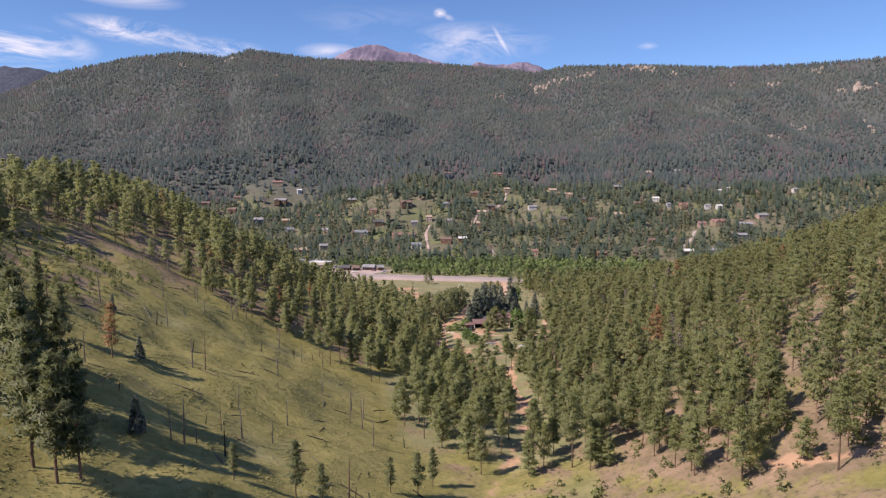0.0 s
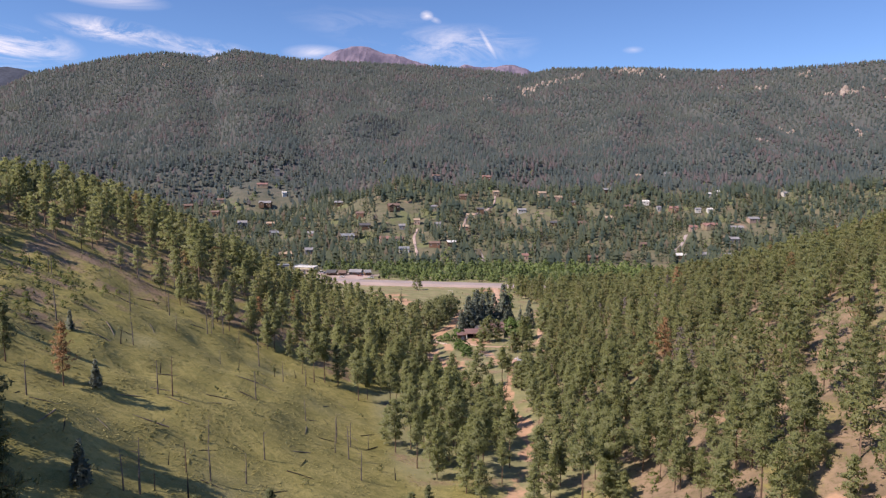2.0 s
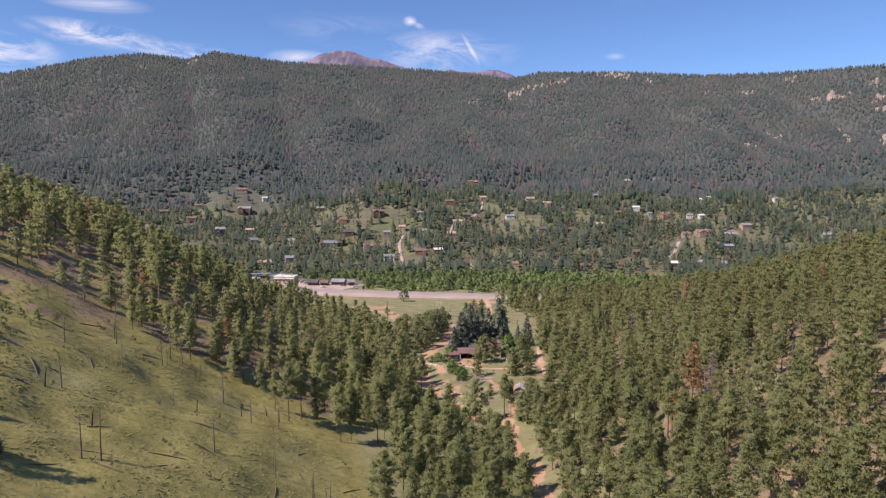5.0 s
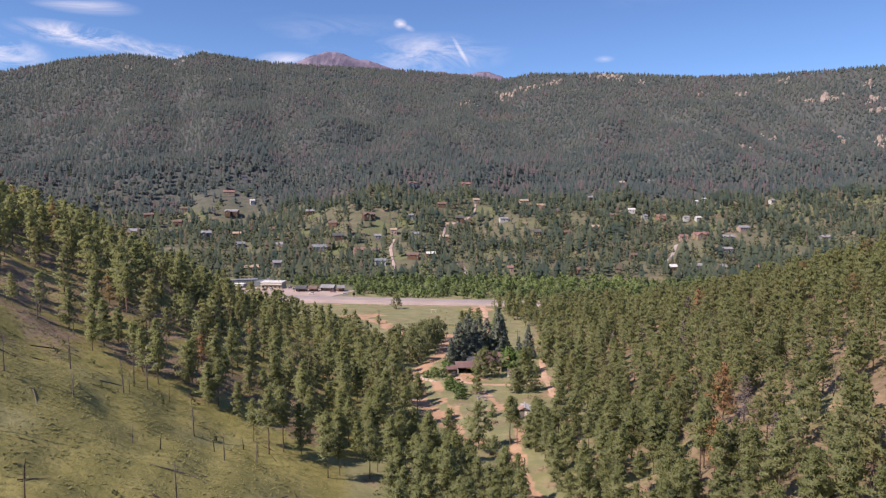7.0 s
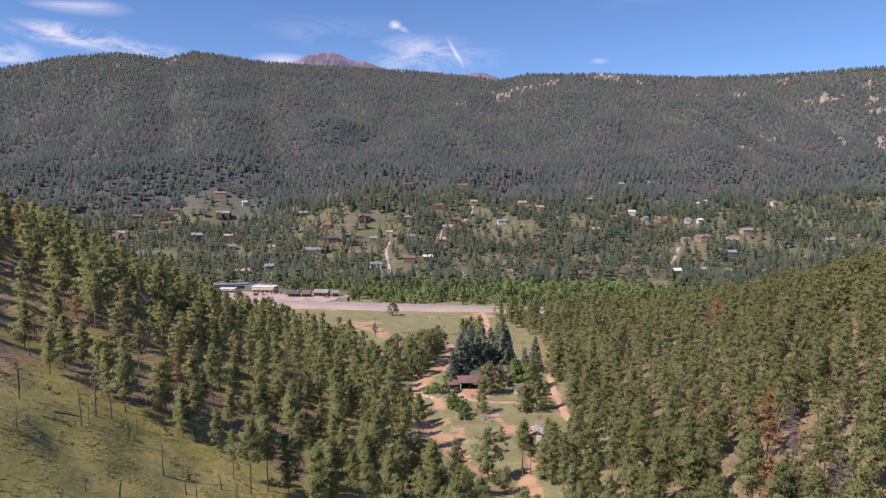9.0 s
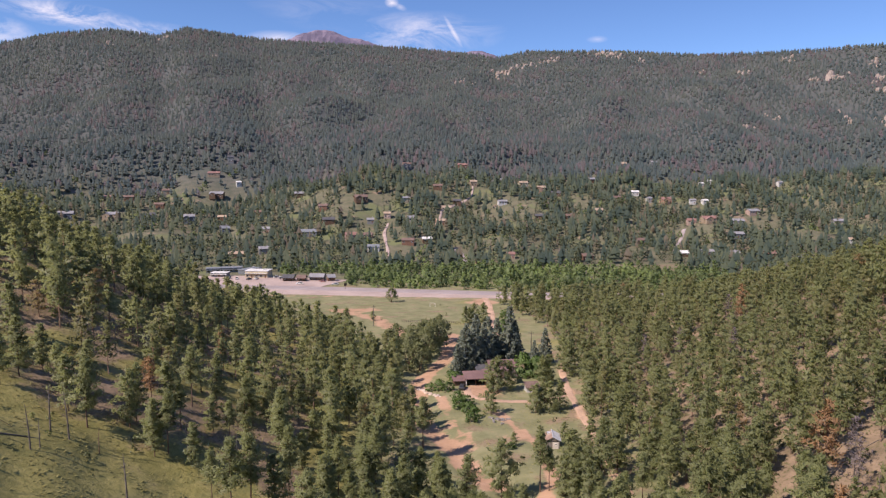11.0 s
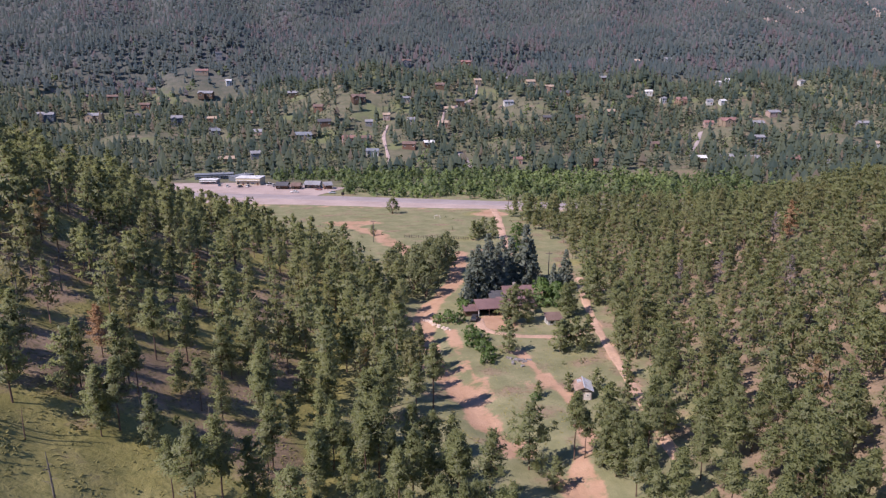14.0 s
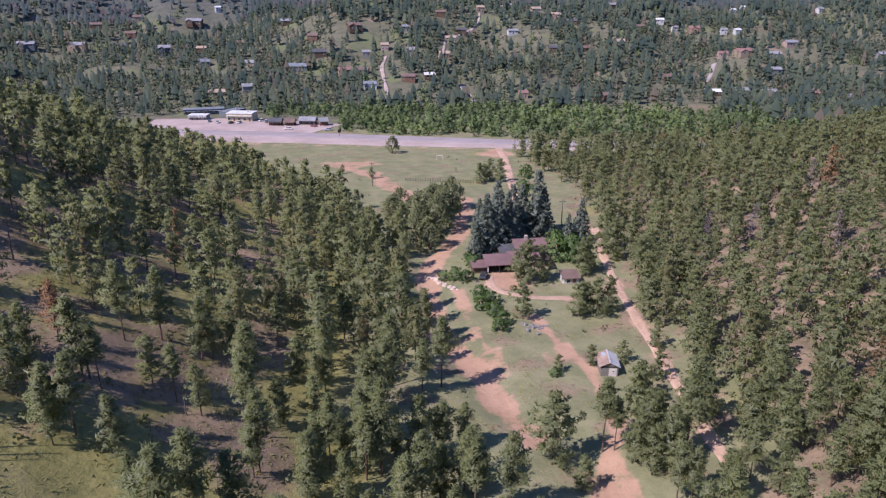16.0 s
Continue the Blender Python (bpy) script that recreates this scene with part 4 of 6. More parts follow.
def slab_roof(x0, x1, ridge_z, eave_z, d, over=0.5, thick=0.22):
    """Two sloping slabs that meet in a ridge along x."""
    bm = bmesh.new()
    run = d / 2 + over
    drop = (ridge_z - eave_z) * run / (d / 2)
    for s in (-1, 1):
        pts = [(0, ridge_z), (s * run, ridge_z - drop), (s * run, ridge_z - drop + thick), (0, ridge_z + thick)]
        a = [bm.verts.new((x0 - over, y, z)) for y, z in pts]
        b = [bm.verts.new((x1 + over, y, z)) for y, z in pts]
        bm.faces.new(a)
        bm.faces.new(b[::-1])
        for i in range(4):
            bm.faces.new((a[i], b[i], b[(i + 1) % 4], a[(i + 1) % 4]))
    bmesh.ops.recalc_face_normals(bm, faces=bm.faces[:])
    return bm


def gable_body(w, d, h, rise, base=-2.2):
    bm = bmesh.new()
    pts = [(-d / 2, base), (d / 2, base), (d / 2, h), (0, h + rise), (-d / 2, h)]
    a = [bm.verts.new((-w / 2, y, z)) for y, z in pts]
    b = [bm.verts.new((w / 2, y, z)) for y, z in pts]
    bm.faces.new(a)
    bm.faces.new(b[::-1])
    for i in range(5):
        bm.faces.new((a[i], b[i], b[(i + 1) % 5], a[(i + 1) % 5]))
    bmesh.ops.recalc_face_normals(bm, faces=bm.faces[:])
    return bm


HOUSE_SPOTS = []


def house(x, y, turn, w, d, h, wall, roof, label, cross=0.0, chimney=True):
    """A hillside house: gabled body, roof slabs, windows, door; cross: width of a gabled wing towards the valley."""
    HOUSE_SPOTS.append((x, y))
    w, d, h = w * 0.85, d * 0.85, h * 0.9
    t = empty("house", x, y, gz(x, y) + 0.3, turn)
    rise = d * 0.26
    part("wall", gable_body(w, d, h, rise), W[wall], t)
    r = part("roof", slab_roof(-w / 2, w / 2, h + rise + 0.02, h + 0.02, d), RF[roof], t)
    if chimney:
        part("chimney", boxes((w * 0.22, 0.2, h + rise * 0.5, w * 0.22 + 0.9, 1.1, h + rise + 1.1), bevel=0.04), M_stone, r)
    n = max(2, int(w / 3.4))
    for i in range(n):
        wx = -w / 2 + w * (i + 0.5) / n
        if i == n // 2:
            part("door", boxes((wx - 0.5, -d / 2 - 0.08, 0.0, wx + 0.5, -d / 2 + 0.04, 2.05)), M_door, t)
        else:
            window(t, wx, -d / 2, h * 0.38 if h < 4 else h * 0.62, 1.5, 1.3)
        if h >= 4.5:
            window(t, wx, -d / 2, 0.8, 1.5, 1.3)
    window(t, w / 2, 0, h * 0.4, 1.4, 1.2, 'x')
    if cross:
        wing = gable_body(4.5, cross, h * 0.92, cross * 0.26)
        wing.transform(pose(-w * 0.22, -d / 2 - 2.0, 0, 0, 0, 90))
        part("wing", wing, W[wall], t)
        wr = slab_roof(-2.25, 2.25, h * 0.92 + cross * 0.26 + 0.03, h * 0.92 + 0.03, cross, 0.4)
        wr.transform(pose(-w * 0.22, -d / 2 - 2.0, 0, 0, 0, 90))
        part("wing_roof", wr, RF[roof], t)
        window(t, -w * 0.22, -d / 2 - 4.25, h * 0.4, 1.8, 1.4)
    return tagged(t, label, "house", "houses of the village")


# the village on the far side of the valley
house(-161, 1057, 8, 9, 8, 7.5, "grey", "dark", "tall dark grey house on a wooded knoll", 0)
house(-175, 1014, 4, 17, 9, 4, "tan", "red", "tan house with a dull red roof on the knoll")
house(-142, 996, 20, 7, 6, 5, "white", "white", "small bright white house on an open slope", 0, False)
house(-164, 970, -6, 19, 10, 5, "brown", "grey", "wide brown house with a grey roof", 7)
house(-127, 810, 12, 9, 8, 5, "blue", "blue", "blue-grey house with a matching roof")
house(18, 985, -5, 18, 8, 3, "brown", "white", "long low house with a white roof among firs", 0, False)
house(75, 1046, 6, 14, 9, 5.5, "grey", "brown", "grey two-storey house with a brown roof", 6)
house(143, 985, -8, 14, 9, 5, "red", "red", "red house with a gabled wing", 6)
house(210, 930, 10, 13, 9, 6, "cream", "tan", "cream stuccoed house on the hillside", 0, False)
house(229, 921, -4, 15, 9, 6.5, "orange", "tan", "orange-tan house of two storeys", 7)
house(245, 906, -15, 13, 9, 4.5, "brown", "dark", "dark brown timber house under pines")
house(9, 843, 10, 16, 10, 5, "brown", "brown", "brown timber house on a bare bench", 7)
house(-31, 843, -10, 11, 8, 4.5, "red", "brown", "reddish wooden house among trees")
house(-24, 793, 5, 14, 9, 4, "brown", "dark", "dark brown house with a low roof")
house(-42, 770, -4, 18, 10, 4, "blue", "blue", "wide blue-grey house with a metal roof")
house(-77, 704, 14, 10, 8, 4.5, "grey", "grey", "plain grey house near the river")
house(-2, 760, 6, 13, 9, 4.5, "pink", "red", "pinkish house with a rusty red roof", 6)
house(14, 756, -12, 10, 8, 4, "orange", "brown", "tan-orange house beside a paved drive")
house(18, 800, 0, 8, 7, 4, "grey", "grey", "small grey house above the road")
house(383, 1047, -8, 19, 9, 4, "orange", "tan", "long tan house high on the slope")
house(440, 1060, 4, 14, 8, 3.5, "grey", "grey", "low grey house high on the slope")
house(452, 944, 6, 6, 6, 5, "white", "white", "small white wooden cabin among firs", 0, False)
house(464, 944, -6, 6, 6, 5, "white", "white", "small white wooden cabin among firs", 0, False)
house(564, 946, 12, 9, 7, 5, "white", "grey", "white house with a grey roof")
house(349, 914, -10, 10, 7, 4, "white", "white", "white house with a pale roof", 0, False)
house(316, 891, 5, 15, 9, 4, "tan", "brown", "tan house with a brown roof")
house(360, 897, 10, 7, 6, 5, "white", "grey", "narrow white house among pines")
house(378, 885, -6, 19, 10, 4.5, "orange", "red", "wide tan-orange house with a red roof", 7)
house(366, 764, 4, 20, 10, 4, "tan", "red", "long house with a terracotta red roof", 8)
house(352, 775, -10, 10, 8, 4, "pink", "red", "pinkish annexe with a red roof")
house(412, 790, -8, 17, 9, 4, "grey", "grey", "grey house with a broad roof")
house(292, 676, -3, 15, 8, 3.2, "brown", "white", "dark low house with a white metal roof", 0, False)
house(369, 664, -5, 17, 10, 4, "brown", "red", "brown house with a reddish roof and gable", 7)
house(338, 671, 3, 15, 8, 3.5, "grey", "grey", "grey house at the edge of a meadow")
house(267, 820, 8, 12, 9, 4.5, "tan", "tan", "tan house among pines")
house(199, 815, -8, 10, 8, 3.5, "brown", "dark", "small dark brown cabin on an open slope")
house(232, 812, 5, 11, 8, 3.5, "brown", "brown", "small brown cabin with a brown roof")
house(202, 670, 4, 11, 8, 3.5, "red", "brown", "reddish brown house by the willows")
house(136, 679, -6, 8, 7, 4, "pink", "red", "pinkish small house by the road")
house(194, 985, 6, 9, 7, 4, "white", "grey", "white house with a grey roof on the slope")
house(180, 968, -10, 7, 6, 4, "white", "grey", "little white house on the slope")
house(-303, 876, 6, 18, 10, 5, "blue", "grey", "blue-grey house with a grey roof and gable", 7)
house(-261, 890, -8, 17, 10, 5.5, "tan", "grey", "tan house with a steep gabled wing", 8)
house(-229, 908, 4, 18, 10, 5, "grey", "dark", "large dark grey house", 8)
house(-176, 873, 10, 13, 10, 7, "blue", "grey", "tall light blue house with a gable", 6)
house(-225, 942, -4, 14, 8, 4, "red", "brown", "red-brown house among firs")
house(-263, 958, 6, 13, 8, 4.5, "brown", "brown", "brown timber house among firs")
house(-284, 953, -6, 12, 8, 4, "brown", "red", "brown house with a dull red roof")
house(-130, 818, -5, 9, 8, 5, "grey", "dark", "grey house with a dark roof")
house(447, 817, 8, 16, 9, 4, "pink", "grey", "pinkish house with a grey roof")
house(535, 793, -6, 14, 8, 4, "grey", "grey", "grey house with a grey roof")
house(60, 800, 10, 10, 8, 4, "white", "grey", "white house beside a gravel lane")
house(100, 900, -10, 12, 8, 4.5, "brown", "brown", "brown timber house under firs")
house(310, 960, 10, 12, 8, 4.5, "brown", "grey", "brown house with a grey roof under firs")
house(-60, 900, 5, 12, 8, 4.5, "brown", "grey", "brown house with a grey roof on a wooded slope")

for x, y, turn, w, d, h, wall, roof, label in (
        (-107, 895, 6, 14, 9, 4.5, "brown", "brown", "dark brown house below a wooded knoll"), (-149, 912, -5, 16, 8, 3.5, "brown", "tan", "long low brown house on a bench"),
        (-225, 977, 8, 11, 8, 4.5, "tan", "brown", "tan house among dense firs"), (-85, 785, -8, 11, 8, 4, "pink", "grey", "pinkish house with a grey roof among pines"),
        (-100, 700, 10, 14, 8, 3.5, "tan", "tan", "pale tan house behind the roadside shops"), (36, 816, -6, 8, 7, 5, "pink", "tan", "narrow pinkish house beside a gravel lane"),
        (58, 849, 12, 9, 7, 5, "cream", "grey", "cream house on a wooded slope"), (102, 843, -4, 12, 8, 5, "cream", "tan", "pale cream house at the head of a lane"),
        (89, 791, 4, 11, 8, 4.5, "orange", "tan", "tan house on a bare cut bank"), (50, 723, -10, 13, 8, 4, "red", "brown", "reddish brown house at the edge of a meadow"),
        (68, 731, 6, 10, 7, 4, "brown", "white", "brown house with a pale roof by a meadow"), (119, 875, -6, 10, 8, 4, "brown", "dark", "dark timber house under tall firs"),
        (171, 871, 5, 12, 7, 3.5, "white", "grey", "low white house on an open slope"), (398, 862, -8, 8, 6, 4.5, "white", "grey", "small white house among pines"),
        (412, 859, 7, 8, 6, 4.5, "white", "white", "small white house with a pale roof among pines"), (317, 679, -4, 16, 8, 3.4, "grey", "grey", "long grey house at the edge of a meadow"),
        (390, 649, 8, 14, 9, 3.6, "pink", "grey", "pinkish house with a grey roof near the river"), (371, 719, -6, 13, 8, 4, "blue", "grey", "blue-grey house among pines"),
        (271, 721, 9, 13, 8, 4, "tan", "brown", "tan house beside a paved lane"), (18, 710, -7, 12, 8, 4, "white", "blue", "white house with a blue-grey roof near the river"),
        (145, 916, 4, 9, 7, 5, "tan", "tan", "tan house beside a climbing lane"), (476, 707, -5, 18, 8, 3.5, "white", "tan", "long white house among pines")):
    house(x, y, turn, w, d, h, wall, roof, label, 0, h > 4)

# lanes and clearings of the village
LANES = [[(97, 734), (95, 700), (94, 668)], [(96, 665), (112, 666), (115, 645), (117, 628)], [(84, 790), (92, 815), (98, 850), (120, 875), (140, 893), (148, 933)], [(28, 672), (31, 694), (30, 730), (30, 766), (36, 800)],
         [(292, 686), (306, 715), (328, 747), (340, 766)]]
ribbon("village_drive", LANES[0], 6, 0.5, M_asphalt, "pale pinkish drive in the village", "driveway", 4, 0.06)
ribbon("village_lane", LANES[1], 6, 0.5, M_dirt, "pale dirt lane into the village", "road", 4, 0.1)
ribbon("hill_lane", LANES[2], 2.6, 0.6, M_gravel, "dirt lane climbing between houses", "road", 4, 0.15)
ribbon("gravel_lane", LANES[3], 3.2, 0.5, M_gravel, "pale gravel lane between houses", "road", 4, 0.2)
ribbon("paved_lane", LANES[4], 4, 0.5, M_asphalt, "paved village lane lined with trees", "road", 4, 0.1)


# ---- ranch in the side valley ----
def ranch():
    z = -3.45
    g = empty("garage", 34.4, 311.0, z)
    for side in ((0.0, 5.1, -0.6, 6.6, 5.3, 3.0), (0.0, 0.3, -0.6, 0.2, 5.1, 2.75), (6.4, 0.3, -0.6, 6.6, 5.1, 2.75)):
        part("wall", boxes(side), W["brown"], g)
    part("post", boxes((3.2, 0.3, -0.3, 3.42, 0.55, 2.5)), W["brown"], g)
    bm = bmesh.new()
    pts = [(-0.4, 2.45), (5.8, 3.35), (5.8, 3.52), (-0.4, 2.62)]
    a = [bm.verts.new((-0.4, y, zz)) for y, zz in pts]
    b = [bm.verts.new((7.0, y, zz)) for y, zz in pts]
    bm.faces.new(a), bm.faces.new(b[::-1])
    for i in range(4):
        bm.faces.new((a[i], b[i], b[(i + 1) % 4], a[(i + 1) % 4]))
    bmesh.ops.recalc_face_normals(bm, faces=bm.faces[:])
    part("roof", bm, M_rib, g)
    # added dark sheet before the back wall, painting the interior's shade
    part("shade_panel", boxes((0.2, 4.95, -0.3, 6.4, 5.08, 2.6)), M_dark, g)
    part("shelf", boxes((3.9, 4.2, 0.9, 6.1, 4.9, 1.3), (3.9, 4.2, -0.2, 4.1, 4.9, 0.9), (5.9, 4.2, -0.2, 6.1, 4.9, 0.9)), M_concrete, g)
    part("post", boxes((0.05, 0.2, -0.4, 0.3, 0.45, 2.45)), M_trim, g)
    tagged(g, "open-fronted garage with a reddish-brown metal roof", "garage")

    def wing(name, label, x0, y0, x1, y1, zf, zb, wallm, roofm, cat, front=()):
        t = empty(name, x0, y0, z)
        w, d = x1 - x0, y1 - y0
        bm = bmesh.new()
        pts = [(0, -0.8), (d, -0.8), (d, zb), (0, zf)]
        for X in (0, w):
            [bm.verts.new((X, y, zz)) for y, zz in pts]
        bm.verts.ensure_lookup_table()
        v = bm.verts
        for f in ((0, 1, 2, 3), (4, 5, 6, 7), (0, 1, 5, 4), (1, 2, 6, 5), (2, 3, 7, 6), (3, 0, 4, 7)):
            bm.faces.new([v[i] for i in f])
        bmesh.ops.recalc_face_normals(bm, faces=bm.faces[:])
        part("wall", bm, wallm, t)
        bm = bmesh.new()
        s = (zb - zf) / d
        for X in (-0.35, w + 0.35):
            for y, up in ((-0.5, 0.03), (d + 0.3, 0.03), (d + 0.3, 0.2), (-0.5, 0.2)):
                bm.verts.new((X, y, zf + s * y + up))
        bm.verts.ensure_lookup_table()
        v = bm.verts
        for f in ((0, 1, 2, 3), (4, 5, 6, 7), (0, 1, 5, 4), (1, 2, 6, 5), (2, 3, 7, 6), (3, 0, 4, 7)):
            bm.faces.new([v[i] for i in f])
        bmesh.ops.recalc_face_normals(bm, faces=bm.faces[:])
        r = part("roof", bm, roofm, t)
        n = int(w / 0.6)
        for i in range(n + 1):
            X = -0.3 + (w + 0.6) * i / n
            bm = bmesh.new()
            for xx in (X - 0.03, X + 0.03):
                for y, up in ((-0.5, 0.2), (d + 0.3, 0.2), (d + 0.3, 0.26), (-0.5, 0.26)):
                    bm.verts.new((xx, y, zf + s * y + up))
            bm.verts.ensure_lookup_table()
            v = bm.verts
            for f in ((0, 1, 2, 3), (4, 5, 6, 7), (0, 1, 5, 4), (1, 2, 6, 5), (2, 3, 7, 6), (3, 0, 4, 7)):
                bm.faces.new([v[j] for j in f])
            part("seam", bm, roofm, r)
        for kind, fx in front:
            if kind == 'w':
                window(t, fx, 0, 0.9, 1.2, 1.1)
            else:
                part("door", boxes((fx - 0.45, -0.06, 0, fx + 0.45, 0.05, 2.0)), M_door, t)
        return tagged(t, label, cat)

    wing("carport", "low lean-to with a brown roof beside the garage", 30.7, 311.8, 34.2, 315.6, 1.75, 2.1, W["brown"], M_rib, "lean-to")
    wing("workshop", "cream-walled workshop with a ribbed brown roof", 41.2, 312.6, 45.0, 317.6, 2.4, 3.3, W["cream"], M_rib, "workshop", (('d', 2.9),))
    wing("bunkhouse", "dark timber annexe shaded by spruces", 39.8, 319.8, 44.8, 324.6, 2.5, 3.0, W["brown"], RF["dark"], "annexe")
    wing("cottage", "small outbuilding with pale wall and brown roof", 52.0, 300.6, 56.0, 303.9, 2.2, 2.9, W["white"], RF["brown"], "outbuilding", (('w', 1.2), ('d', 2.8)))
    t = empty("ranch_house", 49.0, 322.5, z)
    main = gable_body(9.0, 6.2, 3.0, 1.5, -0.8)
    main.transform(pose(0, 2.0, 0))
    part("wall", main, W["cream"], t)
    rf = slab_roof(-4.5, 4.5, 4.53, 3.03, 6.2, 0.5)
    rf.transform(pose(0, 2.0, 0))
    r = part("roof", rf, M_rib, t)
    part("chimney", boxes((-1.4, 1.6, 3.6, -0.5, 2.5, 5.6), bevel=0.05), M_stone, r)
    wg = gable_body(8.5, 4.2, 2.8, 1.0, -0.8)
    wg.transform(pose(0.5, -7.2, 0, 0, 0, 84))
    part("front_wing", wg, W["cream"], t)
    wr = slab_roof(-4.3, 4.3, 3.83, 2.83, 4.2, 0.45)
    wr.transform(pose(0.5, -7.2, 0, 0, 0, 84))
    part("front_roof", wr, M_rib, t)
    link = boxes((-3.6, -3.4, -0.6, 0.0, -1.1, 2.5))
    part("entry", link, W["cream"], t)
    part("entry_roof", boxes((-3.9, -3.7, 2.5, -0.4, -1.15, 2.68)), RF["brown"], t)
    window(t, -3.0, -3.4, 0.9, 1.1, 1.1)
    window(t, 3.3, -1.1, 0.9, 1.2, 1.1)
    window(t, 4.5, 2.0, 0.9, 1.4, 1.1, 'x')
    tagged(t, "rambling ranch house with reddish-brown roofs and cream walls", "house")


ranch()


def shed():
    t = empty("shed", 46.6, 255.6, gz(46.6, 255.6) + 0.1, -12)
    body = gable_body(4.6, 3.2, 2.1, 0.8, -0.7)
    body.transform(pose(0, 0, 0, 0, 0, 90))
    part("wall", body, W["weathered"], t)
    for s, m, lab in ((-1, M_rust, "rusted and patched metal sheet"), (1, M_zinc, "pale corrugated metal sheet")):
        bm = bmesh.new()
        n = 24
        rows = []
        for i in range(n + 1):
            y0, up = -2.6 + 5.2 * i / n, 0.05 * (i % 2)
            rows.append([bm.verts.new(q) for q in ((0, y0, 2.95 + up), (s * 2.0, y0, 1.97 + up), (s * 2.0, y0, 2.03 + up), (0, y0, 3.01 + up))])
        for p, q in zip(rows[:-1], rows[1:]):
            for k in range(4):
                bm.faces.new((p[k], p[(k + 1) % 4], q[(k + 1) % 4], q[k]))
        bm.faces.new(rows[0]), bm.faces.new(rows[-1][::-1])
        bmesh.ops.recalc_face_normals(bm, faces=bm.faces[:])
        part("roof", bm, m, t, lab)
    part("roof_patch", boxes((-1.2, 0.4, 2.47, -0.2, 1.5, 2.90)), M_zinc, t, "loose pale sheet on the roof")
    part("ridge_cap", boxes((-0.14, -2.65, 2.98, 0.14, 2.65, 3.06)), M_zinc, t)
    part("door", boxes((-0.1, -2.36, -0.3, 1.35, -2.28, 1.75)), M_concrete, t, "pale plank door")
    window(t, 0.7, -2.36, 0.9, 0.55, 0.5)
    part("gable_board", boxes((-1.5, -2.34, 1.75, 1.5, -2.29, 2.1)), M_char, t)
    tagged(t, "weathered wooden shed with a patched metal roof", "shed")


shed()


# ---- roadside station and parked vehicles ----
def flat_house(name, label, x, y, turn, w, d, h, wall, roof, cat, bays=3, parapet=0.4):
    t = empty(name, x, y, gz(x, y) + 0.1, turn)
    part("wall", boxes((-w / 2, -d / 2, -1.0, w / 2, d / 2, h)), W[wall], t)
    r = part("roof", boxes((-w / 2 - 0.3, -d / 2 - 0.3, h, w / 2 + 0.3, d / 2 + 0.3, h + parapet), bevel=0.05), RF[roof], t)
    part("vent", boxes((w * 0.2, 0, h + parapet, w * 0.2 + 1.2, 1.0, h + parapet + 0.7), bevel=0.05), M_zinc, r)
    for i in range(bays):
        wx = -w / 2 + w * (i + 0.5) / bays
        if i % 3 == 1:
            part("door", boxes((wx - 0.55, -d / 2 - 0.08, 0, wx + 0.55, -d / 2 + 0.04, 2.1)), M_door, t)
        else:
            window(t, wx, -d / 2, 0.9, min(2.4, w / bays * 0.6), 1.4)
    part("awning", boxes((-w / 2, -d / 2 - 1.4, h * 0.72, w / 2, -d / 2 - 0.02, h * 0.72 + 0.12)), RF[roof], t)
    return tagged(t, label, cat, "buildings along the highway")


flat_house("store", "flat-roofed pale store with a bright white roof", -70, 614, -12, 17, 11, 5.0, "cream", "white", "store", 5)
flat_house("motel", "long blue-grey motel block with a flat roof", -101, 650, 8, 27, 8, 3.4, "blue", "blue", "motel", 8)
flat_house("motel", "blue-grey motel wing set at an angle", -80, 640, 52, 18, 7, 3.4, "blue", "blue", "motel", 6)
flat_house("canopy_shop", "low shop with a white flat roof", -99, 622, -8, 12, 7, 3.0, "grey", "white", "shop", 3)


def lodge(x, y, turn, w, d, h, wall, roof, label):
    t = house(x, y, turn, w, d, h, wall, roof, label, 0, False)
    t["group"] = "buildings along the highway"
    part("porch_roof", boxes((-w / 2, -d / 2 - 1.8, h * 0.8, w / 2, -d / 2 - 0.03, h * 0.8 + 0.14)), RF[roof], t)
    for i in range(4):
        X = -w / 2 + 0.2 + (w - 0.4) * i / 3
        part("post", boxes((X - 0.08, -d / 2 - 1.75, -0.3, X + 0.08, -d / 2 - 1.6, h * 0.8)), W["brown"], t)


lodge(-46, 590, -10, 9, 7, 2.8, "brown", "dark", "brown log cabin with a dark roof by the lot")
lodge(-37, 588, -10, 7, 6, 2.6, "brown", "brown", "brown log cabin with a shingled roof by the lot")
lodge(-26, 591, -14, 12, 7, 3.0, "weathered", "grey", "roadside shop with a grey metal roof")
lodge(-16.5, 585, 12, 6, 6, 3.2, "red", "grey", "small red-brown cabin with a grey roof")


